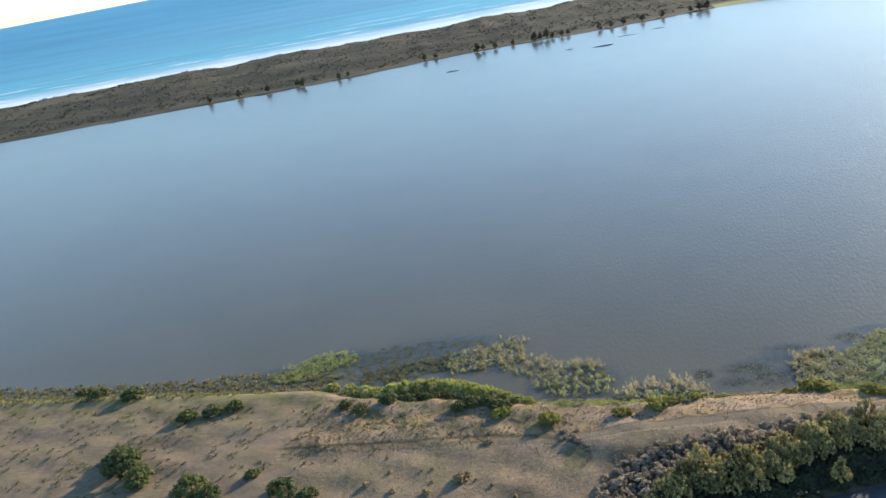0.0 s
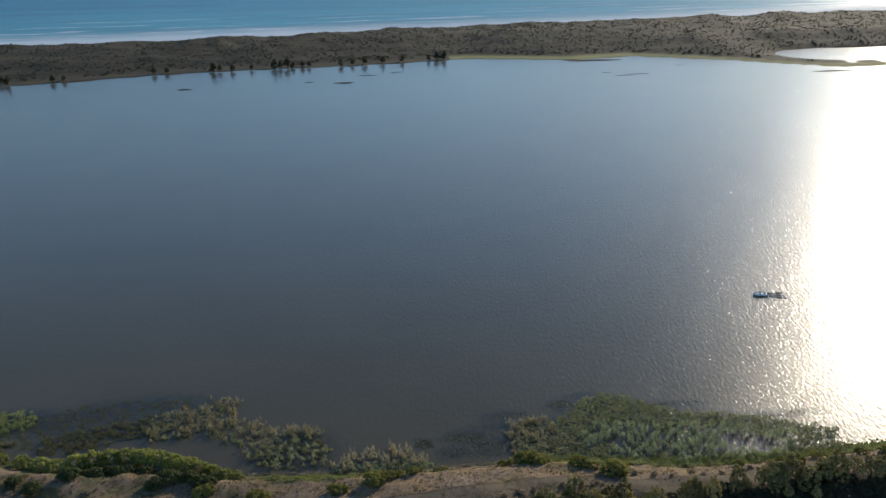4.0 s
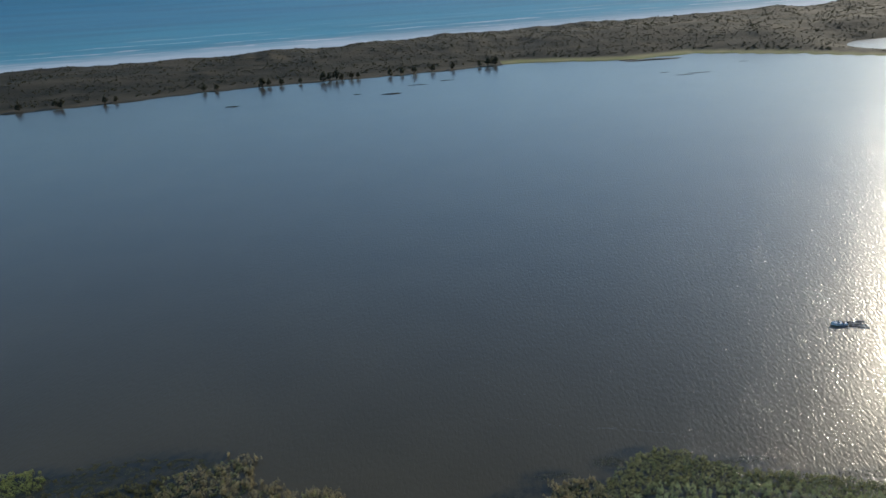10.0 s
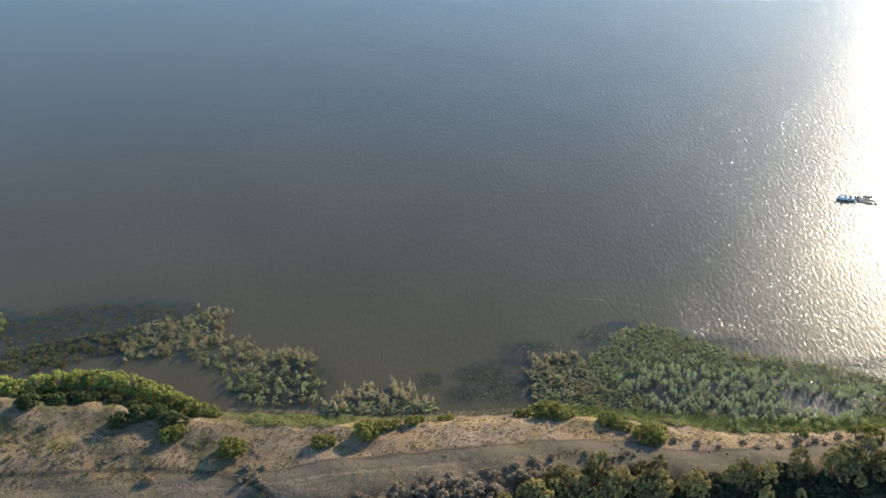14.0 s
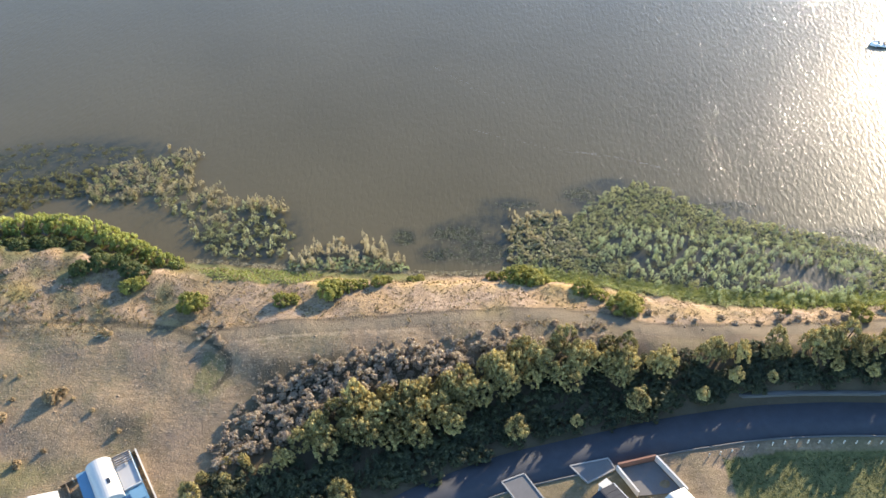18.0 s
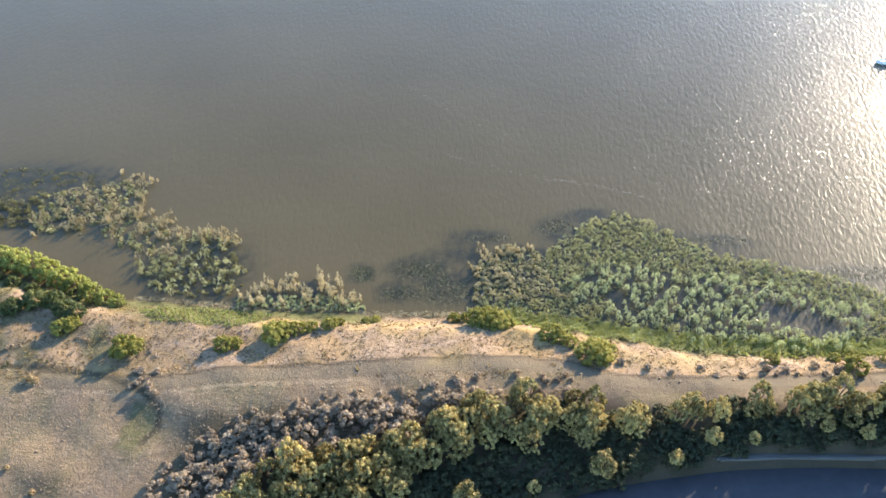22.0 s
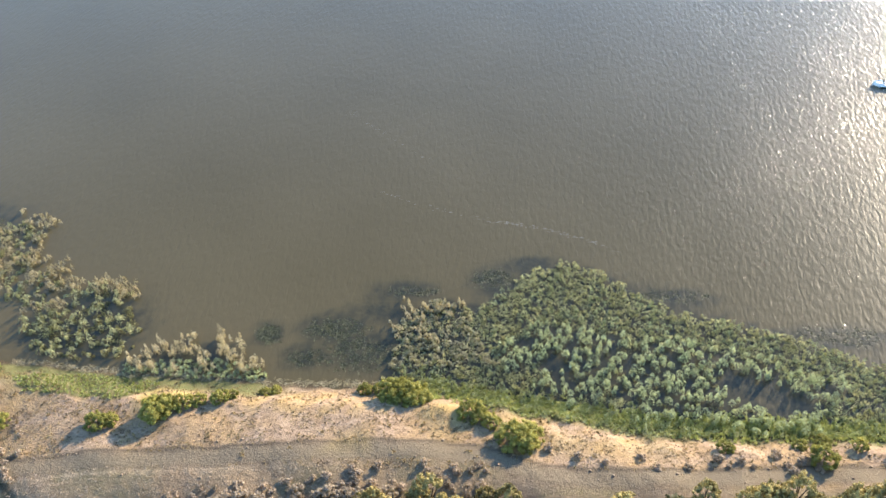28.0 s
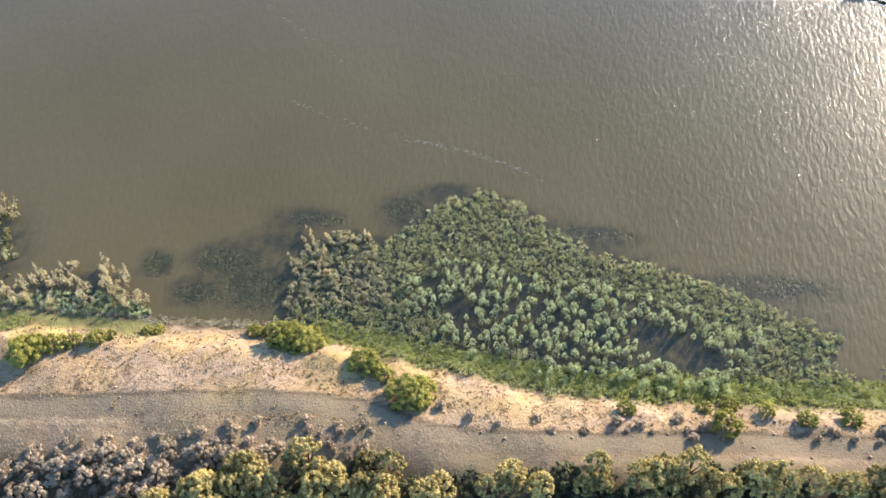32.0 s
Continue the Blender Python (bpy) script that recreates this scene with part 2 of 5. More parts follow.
# ---------------------------------------------------------------- materials
def ground_material():
    n = Nodes("ground_cover")
    v = n.where()
    big, mid, fine = n.noise(v, 0.05, 4), n.noise(v, 0.45, 5, 0.6), n.noise(v, 3.0, 6, 0.7)
    dry = n.mix(n.curve(mid, 0.35, 0.65), (0.132, 0.097, 0.061), (0.20, 0.147, 0.093))
    dry = n.mix(n.curve(big, 0.45, 0.62, 0, 0.5), dry, (0.19, 0.148, 0.082))
    sand = n.mix(n.curve(mid, 0.35, 0.68), (0.27, 0.187, 0.122), (0.36, 0.26, 0.175))
    sand = n.mix(n.curve(n.noise(v, 0.16, 4), 0.46, 0.6, 0, 0.5), sand, (0.34, 0.215, 0.082))
    worn = n.math("MAXIMUM", n.curve(n.noise(v, 0.33, 6, 0.7), 0.5, 0.62, 0, 0.5), n.curve(n.noise(n.scaled(v, (0.7, 1.3, 1.0)), 1.5, 5, 0.7), 0.5, 0.6, 0, 0.95))
    sand = n.mix(worn, sand, n.mix(n.curve(fine, 0.4, 0.6), (0.165, 0.108, 0.07), (0.24, 0.165, 0.10)))
    dry = n.mix(n.curve(n.noise(v, 1.7, 5, 0.7), 0.52, 0.64, 0, 0.45), dry, (0.32, 0.24, 0.16))
    dry = n.mix(n.curve(n.noise(v, 0.11, 5, 0.6), 0.48, 0.62, 0, 0.55), dry, (0.115, 0.105, 0.052))
    dry = n.mix(n.curve(n.noise(n.scaled(v, (0.35, 1.6, 1.0)), 0.8, 4, 0.65), 0.5, 0.66, 0, 0.6), dry, (0.27, 0.195, 0.12))
    dry = n.mix(n.curve(n.noise(v, 0.07, 4, 0.6), 0.52, 0.66, 0, 0.45), dry, (0.16, 0.115, 0.09))
    c = n.mix(n.attribute("sand"), dry, sand)
    path = n.mix(n.curve(fine, 0.35, 0.7), (0.125, 0.10, 0.067), (0.178, 0.142, 0.095))
    c = n.mix(n.attribute("track"), c, path)
    c = n.mix(n.math("MULTIPLY", n.attribute("verge"), n.curve(mid, 0.35, 0.6, 0.15, 0.6)), c, (0.32, 0.245, 0.16))
    c = n.mix(n.math("MULTIPLY", n.attribute("rut"), 0.9), c, (0.075, 0.058, 0.04))
    gold = n.mix(n.curve(mid, 0.35, 0.65), (0.27, 0.185, 0.06), (0.37, 0.27, 0.10))
    c = n.mix(n.attribute("gold"), c, gold)
    grass = n.mix(n.curve(mid, 0.35, 0.65), (0.06, 0.066, 0.024), (0.135, 0.13, 0.052))
    c = n.mix(n.attribute("grass"), c, grass)
    # dark tone under the thicket, along RIM and in one field smudge
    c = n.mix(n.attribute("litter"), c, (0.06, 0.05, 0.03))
    scrub = n.mix(n.curve(n.noise(n.scaled(v, (0.4, 1.0, 1.0)), 0.03, 5, 0.65), 0.4, 0.62), (0.042, 0.04, 0.026), (0.095, 0.078, 0.048))
    scrub = n.mix(n.curve(n.noise(n.scaled(v, (0.3, 1.0, 1.0)), 0.045, 4, 0.6), 0.54, 0.7, 0, 0.4), scrub, (0.15, 0.122, 0.075))
    c = n.mix(n.attribute("scrub"), c, scrub)
    c = n.mix(n.attribute("marsh"), c, n.mix(n.curve(n.noise(v, 0.05, 4), 0.4, 0.6), (0.24, 0.245, 0.075), (0.31, 0.27, 0.11)))
    c = n.mix(n.curve(fine, 0.52, 0.75, 0, 0.55), c, n.mix(0.55, c, (0.05, 0.04, 0.025)))
    grit = n.noise(v, 8.0, 3, 0.7)
    c = n.mix(n.curve(grit, 0.54, 0.7, 0, 0.5), c, n.mix(0.6, c, (0.09, 0.06, 0.04)))
    c = n.mix(n.curve(n.noise(v, 1.3, 4, 0.7), 0.55, 0.72, 0, 0.45), c, n.mix(0.5, c, (0.15, 0.095, 0.06)))
    c = n.mix(n.attribute("wet"), c, (0.075, 0.055, 0.032))
    h = n.math("ADD", n.math("MULTIPLY", mid, 0.5), n.math("MULTIPLY", fine, 0.5))
    return n.finish(c, 0.92, 0, n.bump(h, 1.0, 0.32), 0.15)


def lagoon_material():
    n = Nodes("lagoon_water")
    v = n.where()
    turned = n.add("ShaderNodeVectorRotate")
    n.link(v, turned.inputs["Vector"])
    turned.inputs["Angle"].default_value = radians(10)
    w = n.scaled(turned.outputs[0], (1.0, 0.36, 1.0))
    short = n.scaled(turned.outputs[0], (1.0, 0.5, 1.0))
    long = n.scaled(turned.outputs[0], (1.0, 0.42, 1.0))
    # sheltered under the near shore, ruffled by the wind out in the open
    lee = n.add("ShaderNodeVectorMath", op="DOT_PRODUCT")
    n.link(v, lee.inputs[0])
    lee.inputs[1].default_value = (0.75, 0.65, 0)
    gust = n.math("MULTIPLY", n.curve(lee.outputs["Value"], 10, 170, 0.5, 1.18), n.curve(n.noise(v, 0.02, 3), 0.35, 0.65, 0.93, 1.07))
    swell = n.math("MULTIPLY", n.noise(w, 1.3, 1, 0.4, 0.5), 0.4)
    wavelet = n.math("MULTIPLY", n.noise(short, 3.2, 2, 0.5, 0.4), 0.07)
    h = n.math("MULTIPLY", n.math("ADD", swell, wavelet), gust)
    # steep little crests that catch the sun, as a thin clear film over the dull ruffled water
    ripple = n.curve(n.noise(long, 4.6, 1, 0.5, 0.5), 0.52, 0.80, 0.0, 0.18)
    ripple = n.math("MULTIPLY", ripple, n.curve(n.noise(w, 0.9, 2), 0.36, 0.66, 0.35, 1.35))
    crest = n.math("MULTIPLY", n.math("ADD", ripple, n.math("MULTIPLY", n.noise(w, 1.3, 1, 0.4, 0.5), 0.16)), gust)
    c = n.mix(n.curve(n.noise(v, 0.025, 4), 0.35, 0.65), (0.070, 0.054, 0.0215), (0.082, 0.064, 0.028))
    c = n.mix(n.math("MULTIPLY", n.attribute("silt"), 0.6), c, (0.085, 0.066, 0.030))
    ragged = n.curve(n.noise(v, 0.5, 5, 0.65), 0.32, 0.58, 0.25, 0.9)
    # weed darkens the water, and also paints the shade among the reeds
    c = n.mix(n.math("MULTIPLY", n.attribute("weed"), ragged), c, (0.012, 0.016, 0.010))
    n.finish(c, 0.28, 0, n.bump(h, 1.0, 0.25), 0.35)
    n.bsdf.inputs["IOR"].default_value = 1.33
    n.bsdf.inputs["Coat Weight"].default_value = 0.37
    n.bsdf.inputs["Coat Roughness"].default_value = 0.09
    n.bsdf.inputs["Coat IOR"].default_value = 1.33
    n.link(n.bump(crest, 1.0, 0.25), n.bsdf.inputs["Coat Normal"])
    return n.mat


def sea_material():
    n = Nodes("sea_water")
    v = n.where()
    sep = n.add("ShaderNodeSeparateXYZ")
    n.link(v, sep.inputs[0])
    # distance out from the beach
    out = n.math("SUBTRACT", sep.outputs[1], n.math("ADD", n.math("MULTIPLY", sep.outputs[0], 0.165), 992.0))
    long = n.scaled(v, (0.25, 1.0, 1.0))
    turb = n.noise(long, 0.03, 5, 0.65)
    d = n.math("ADD", out, n.math("MULTIPLY", n.math("SUBTRACT", turb, 0.5), 130.0))
    line = n.math("SINE", n.math("MULTIPLY", d, 0.085))
    near = n.curve(out, 200, 560, 1.0, 0.0)
    streak = n.noise(long, 0.02, 4, 0.6)
    foam = n.math("MULTIPLY", n.curve(line, 0.55, 0.95), n.math("MULTIPLY", near, n.curve(streak, 0.42, 0.6)))
    wash = n.curve(n.math("ADD", out, n.math("MULTIPLY", n.noise(long, 0.05, 5, 0.7), 190)), 190, 330, 0.8, 0.0)
    foam = n.math("MAXIMUM", foam, wash)
    c = n.mix(n.curve(out, 0, 900), (0.045, 0.33, 0.40), (0.014, 0.19, 0.30))
    c = n.mix(n.curve(n.noise(long, 0.008, 4), 0.4, 0.65, 0, 0.35), c, (0.01, 0.07, 0.12))
    c = n.mix(foam, c, (0.75, 0.77, 0.78))
    n.finish(c, n.curve(foam, 0, 1, 0.35, 0.9), 0, n.bump(n.noise(long, 0.35, 3), 0.6, 0.5), 0.12)
    n.bsdf.inputs["IOR"].default_value = 1.33
    return n.mat


GROUND, LAGOON, SEA = ground_material(), lagoon_material(), sea_material()
ASPHALT = plain("asphalt", (0.046, 0.05, 0.058), 0.9, 0, 4.0, 0.35)
CONCRETE = plain("concrete", (0.28, 0.265, 0.24), 0.85, 0, 3.0, 0.2)
BARK = plain("bark", (0.10, 0.075, 0.05), 0.9, 0, 8.0, 0.4)
# leaf colour darkened to stand in for shade on the road bank
SHADE_LEAF = leafy("shade_toned_undergrowth_leaves", (0.022, 0.03, 0.018), (0.085, 0.088, 0.04), 0.2)
DARK_LEAF = leafy("dark_green_bush_leaves", (0.035, 0.055, 0.02), (0.15, 0.165, 0.05), 0.3)
TREE_LEAF = leafy("coastal_shrub_leaves", (0.065, 0.057, 0.02), (0.6, 0.47, 0.18), 0.2)
GREEN_LEAF = leafy("green_bush_leaves", (0.13, 0.135, 0.03), (0.46, 0.42, 0.11), 0.45)
DRY_LEAF = leafy("dry_scrub_twigs", (0.22, 0.17, 0.125), (0.52, 0.40, 0.29), 0.4)
LIME_LEAF = leafy("lime_green_bush_leaves", (0.14, 0.17, 0.045), (0.62, 0.62, 0.19), 0.55)
REED = leafy("green_reed_blades", (0.086, 0.112, 0.048), (0.52, 0.585, 0.33), 0.5, 0.6, 0.9)
REED_OLIVE = leafy("olive_reed_blades", (0.12, 0.13, 0.056), (0.57, 0.565, 0.305), 0.5, 0.6, 0.9)
REED_GREY = leafy("grey_reed_blades", (0.13, 0.12, 0.07), (0.48, 0.44, 0.29), 0.5, 0.6, 0.9)
REED_DRY = leafy("dry_reed_blades", (0.22, 0.18, 0.10), (0.62, 0.52, 0.32), 0.45, 0.7, 0.9)
REED_MURK = leafy("murky_reed_blades", (0.05, 0.055, 0.025), (0.24, 0.22, 0.10), 0.4, 0.6, 0.9)
WEED_LEAF = leafy("water_weed_leaves", (0.02, 0.027, 0.014), (0.10, 0.105, 0.05), 0.3, 0.5, 0.9)
REED_DARK = leafy("drowned_reed_blades", (0.085, 0.087, 0.042), (0.27, 0.24, 0.125), 0.4, 0.6, 0.9)
GRASS_BLADE = leafy("shore_grass_blades", (0.12, 0.15, 0.045), (0.42, 0.45, 0.16), 0.45, 0.7, 0.9)
LAWN_BLADE = leafy("lawn_grass_blades", (0.026, 0.04, 0.015), (0.07, 0.085, 0.03), 0.3, 0.7, 0.9)
STRAW = leafy("straw_grass_blades", (0.19, 0.13, 0.06), (0.42, 0.31, 0.16), 0.3, 0.8, 0.9)
FAR_LEAF = leafy("far_scrub_leaves", (0.04, 0.04, 0.026), (0.115, 0.1, 0.06), 0.25, 0.8, 0.9)


# ---------------------------------------------------------------- ground, water, sea
def inside(poly, x, y):
    """Which of the points lie in a polygon."""
    x, y = np.asarray(x, float), np.asarray(y, float)
    hit = np.zeros(x.shape, bool)
    n = len(poly)
    for i in range(n):
        (x1, y1), (x2, y2) = poly[i], poly[(i + 1) % n]
        if y1 == y2:
            continue
        hit ^= ((y1 > y) != (y2 > y)) & (x < (x2 - x1) * (y - y1) / (y2 - y1) + x1)
    return hit


def line_gap(line, x, y):
    """Distance from a polyline."""
    best = np.full(np.shape(x), 1e9)
    for (x1, y1), (x2, y2) in zip(line, line[1:]):
        dx, dy = x2 - x1, y2 - y1
        t = np.clip(((x - x1) * dx + (y - y1) * dy) / (dx * dx + dy * dy), 0, 1)
        best = np.minimum(best, np.hypot(x - x1 - t * dx, y - y1 - t * dy))
    return best


TRACK = [(-75, -12), (-64, -12.6), (-57, -13.6), (-51, -13), (-45, -12.2), (-28, -11.6), (-13, -10.2), (2, -9.6), (11, -10), (16, -12), (20, -13.2), (27, -14), (40, -13.6), (60, -12.4), (80, -12.4), (120, -14)]
RIM = [(-130, -9), (-95, -9.6), (-84, -9.0), (-73, -9.9), (-63.5, -11.8), (-57, -15), (-53.6, -18.2), (-53, -21.5), (-55, -24.5)]


def stops(*runs):
    out = []
    for a, b, step in runs:
        out += list(np.arange(a, b, step))
    return np.array(out)


def build_ground():
    xs = np.r_[stops((-4900, -1500, 400), (-1500, -600, 60), (-600, -250, 14), (-250, -125, 3), (-125, 95, 0.5), (95, 250, 4), (250, 800, 14), (800, 1500, 70), (1500, 4900, 400)), 4900]
    ys = np.r_[stops((-4900, -900, 400), (-900, -200, 60), (-200, -70, 7), (-70, 36, 0.5), (36, 80, 4), (80, 540, 40), (540, 780, 5), (780, 1120, 8), (1120, 1300, 60)), 1300]
    X, Y = np.meshgrid(xs, ys)
    Z = height(X, Y)
    nx, ny = len(xs), len(ys)
    i = np.arange(nx - 1)[None] + nx * np.arange(ny - 1)[:, None]
    F = np.stack([i, i + 1, i + nx + 1, i + nx], -1).reshape(-1, 4)
    me = shade_smooth(mesh_np("ground", np.stack([X, Y, Z], -1).reshape(-1, 3), F))
    x, y, z = X.ravel(), Y.ravel(), Z.ravel()
    s = ramp(x, SHORE) - y
    wob = wave_noise(x, y, 7, 21)
    near = y < 300
    gap = line_gap(TRACK, x, y)
    track_y = ramp(x, TRACK)
    masks = {
        "sand": near * sstep(-0.8, 1.2, y - track_y + wob * 0.5) * np.where(x < -55, sstep(-12, -7, y + wob), 1) * sstep(-150, -108, x) * (1 - 0.5 * sstep(-56, -70, x) * sstep(-0.8, 0.3, wave_noise(x, y, 8, 26))) + near * sstep(45, 30, np.abs(y + 13)) * sstep(15, 25, x) * sstep(-16, -14, y) * 0.7,
        "track": near * sstep(1.9, 1.1, gap + 0.25 * wob) * 0.9,
        "rut": near * sstep(0.5, 0.2, np.abs(gap - 1.55 + 0.15 * wob)) * np.where(y > track_y, 1.0, 0.35),
        "verge": near * sstep(0.55, 0.2, np.abs(gap - 2.3 + 0.2 * wob)) * (y < track_y) * sstep(-5, -25, x),
        "gold": near * (0.38 * sstep(9, 5, s + 1.5 * wob) * sstep(1.2, 3, s) * sstep(-0.5, 0.4, wave_noise(x, y, 5, 27)) * sstep(30, 12, x) * sstep(-70, -62, x) + sstep(0.35, 0.8, wave_noise(x, y, 24, 22)) * sstep(0, 4, s) * sstep(-12, -8, y) * (0.3 + 0.5 * sstep(-30, -45, x)) * sstep(-125, -95, x) + sstep(1.2, 0.3, np.abs(line_gap(RIM, x, y) - 1.2)) * sstep(-40, -60, x) * 0.12),
        "grass": near * np.clip(sstep(4.5, 2.2, s + wob) * sstep(-1, 0.5, s) * sstep(-15, -25, x) + sstep(3, 1, np.abs(s - 1.2) + wob * 0.5) * sstep(8, 18, x)
                                + inside([(28, -38.3), (38, -36.8), (70, -37), (90, -60), (31, -60)], x, y) + 0.25 * (inside([(-22, -50), (-8, -43.5), (8, -40.4), (22, -37.4), (25, -46), (27, -62), (-22, -62)], x, y) & ~inside([(17.4, -38), (21.5, -36.5), (27, -45), (21.5, -46)], x, y)) + inside([(-58, -16.5), (-54, -18), (-53.4, -22), (-56, -26), (-59, -25)], x, y) * 0.6
                                + inside([(-64, 4.3), (-52, 5.7), (-39, 3.1), (-44, -0.8), (-60, 0.8)], x, y) * 0.9 + sstep(-0.3, 0.5, wave_noise(x, y, 10, 36)) * sstep(-56, -70, x) * sstep(-11, -8, y) * sstep(26, 12, s) * 0.75 + sstep(0.3, 0.9, wave_noise(x, y, 19, 31)) * sstep(-32, -40, y) * sstep(-58, -66, x) * 0.6, 0, 1),
        # darkens a smudge on the field, the RIM line and the thicket floor
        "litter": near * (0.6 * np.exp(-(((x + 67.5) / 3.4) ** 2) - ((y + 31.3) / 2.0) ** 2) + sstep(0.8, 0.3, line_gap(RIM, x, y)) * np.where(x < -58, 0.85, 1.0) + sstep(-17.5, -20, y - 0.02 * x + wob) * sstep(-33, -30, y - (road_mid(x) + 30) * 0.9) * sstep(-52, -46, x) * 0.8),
        "wet": near * sstep(0.9, 0.1, s + 0.4 * wob),
        "scrub": (1 - near) * np.where(x < 84, 1.0, sstep(16, 34, y - ramp(x, FAR_SHORE))) * sstep(10, 40, sea_edge(x) - y),
        "marsh": (1 - near) * (x > 84) * sstep(34, 18, y - ramp(x, FAR_SHORE)) + near * sstep(-128, -150, x) * sstep(14, 4, s) * 0.3,
    }
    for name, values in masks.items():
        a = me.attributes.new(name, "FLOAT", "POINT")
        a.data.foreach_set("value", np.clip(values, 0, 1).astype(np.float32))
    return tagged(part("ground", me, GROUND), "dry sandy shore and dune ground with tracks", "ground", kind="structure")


build_ground()


REED_BED = [(-4.5, 5), (-3, 9), (-2.6, 17), (1, 21), (4.6, 23.5), (9, 21.2), (12.1, 21.5), (15, 25), (18.4, 29), (22, 31), (26.3, 32.6), (31, 31.2), (35.8, 28), (40, 23.8), (44.5, 20.8), (53.1, 18.6), (60, 16.4), (66, 14.2), (73.2, 10.4), (81, 6.6), (78, 1.7), (84, -2.2), (110, -1), (110, -4.2), (83, -5.4), (70, -4.6), (50.7, -4.6), (38.8, -5.8), (31, -4.9), (18.8, -1.9), (11.3, 0.7), (5.2, 3.1)]
# dark weed patches; those within REED_BED also carry painted shade of the reeds
WEED_AND_SHADE_BEDS = [(-96, 42, 22, 8), (-108, 38, 14, 11), (-118, 38, 12, 8), (-128, 42, 12, 6), (-92, 32, 12, 5), (-54, 16, 10, 9), (55.5, 3, 9, 4.5), (42, 9, 12, 6), (-24, 14.8, 3.2, 2.8), (-13, 16.4, 7, 4), (-7, 11.5, 7.5, 5), (-17, 10, 5, 3), (-5, 20, 7, 3), (-2, 25, 7, 2.6), (14, 27.5, 5, 4), (21, 31.5, 7, 2.4), (70, 14.5, 14, 3), (44, 23.5, 9, 2.4), (-122, 40, 18, 6), (-140, 36, 16, 4), (30, 20, 22, 8), (60, 8, 20, 6), (-58, 14, 10, 5), (-36, 10, 10, 3)]


def build_water():
    xs = np.r_[stops((-4900, -900, 500), (-900, -160, 60), (-160, 100, 1.3), (100, 900, 60), (900, 4900, 500)), 4900]
    ys = np.r_[stops((-60, -10, 25), (-10, 62, 1.3), (62, 860, 40)), 860]
    X, Y = np.meshgrid(xs, ys)
    nx, ny = len(xs), len(ys)
    i = np.arange(nx - 1)[None] + nx * np.arange(ny - 1)[:, None]
    F = np.stack([i, i + 1, i + nx + 1, i + nx], -1).reshape(-1, 4)
    me = mesh_np("lagoon_water", np.stack([X, Y, 0 * X], -1).reshape(-1, 3), F)
    x, y = X.ravel(), Y.ravel()
    weed = np.zeros(len(x))
    for cx, cy, rx, ry in WEED_AND_SHADE_BEDS:
        weed = np.maximum(weed, sstep(1.25, 0.45, np.hypot((x - cx) / rx, (y - cy) / ry) + 0.15 * wave_noise(x, y, 3.3, 77)))
    s = y - ramp(x, SHORE)
    # whole reed bed darkened in colour, for the shade between its tufts
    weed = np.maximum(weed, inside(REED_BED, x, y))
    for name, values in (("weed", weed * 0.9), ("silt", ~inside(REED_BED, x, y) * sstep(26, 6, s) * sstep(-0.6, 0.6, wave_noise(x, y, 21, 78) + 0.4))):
        me.attributes.new(name, "FLOAT", "POINT").data.foreach_set("value", values.astype(np.float32))
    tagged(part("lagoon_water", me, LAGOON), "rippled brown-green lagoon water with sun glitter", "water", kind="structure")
    ys = np.r_[stops((860, 2400, 70), (2400, 4900, 100)), 4900]
    X, Y = np.meshgrid(xs, ys)
    r = np.hypot(X, Y)
    dip = 116.0 / np.maximum(r, 1) * (1 - sstep(2400, 4850, r)) + 0.0062 * sstep(2400, 4850, r)
    Z = np.where(r > 2400, 116.0 - dip * r, 0.0)
    nx, ny = len(xs), len(ys)
    i = np.arange(nx - 1)[None] + nx * np.arange(ny - 1)[:, None]
    F = np.stack([i, i + 1, i + nx + 1, i + nx], -1).reshape(-1, 4)
    me = shade_smooth(mesh_np("sea_water", np.stack([X, Y, Z], -1).reshape(-1, 3), F))
    tagged(part("sea_water", me, SEA), "turquoise sea with lines of white surf", "water", kind="structure")


build_water()


def ribbon(line, half, lift, thick):
    """A strip along a polyline that follows the ground."""
    pts = []
    for (x1, y1), (x2, y2) in zip(line, line[1:]):
        n = max(2, int(math.hypot(x2 - x1, y2 - y1) / 1.5))
        pts += [(x1 + (x2 - x1) * k / n, y1 + (y2 - y1) * k / n) for k in range(n)]
    pts = np.array(pts + [line[-1]])
    for _ in range(6):
        pts[1:-1] = (pts[:-2] + 2 * pts[1:-1] + pts[2:]) / 4
    d = np.gradient(pts, axis=0)
    nrm = np.stack([-d[:, 1], d[:, 0]], -1) / np.linalg.norm(d, axis=1)[:, None]
    rows = []
    for off, dz in ((-half, -thick), (-half, 0), (half, 0), (half, -thick)):
        p = pts + nrm * off
        rows.append(np.c_[p, height(pts[:, 0], pts[:, 1]) + lift + dz])
    V = np.stack(rows, 1).reshape(-1, 3)
    i = 4 * np.arange(len(pts) - 1)[:, None] + np.arange(3)[None]
    F = np.stack([i, i + 1, i + 5, i + 4], -1).reshape(-1, 4)
    return mesh_np("ribbon", V, F[:, ::-1])


ROAD = [(x, float(road_mid(x))) for x in (-120, -60, -45, -30, -20, -6, 8, 20, 35, 48, 60, 80, 110, 200)]
tagged(part("road", ribbon(ROAD, 3.2, 0.10, 0.4), ASPHALT), "dark asphalt road winding along the foot of the bank", "road", kind="structure")


# ---------------------------------------------------------------- plants
ICO = bmesh.new()
bmesh.ops.create_icosphere(ICO, subdivisions=1, radius=1)
ICO_V = np.array([v.co[:] for v in ICO.verts])
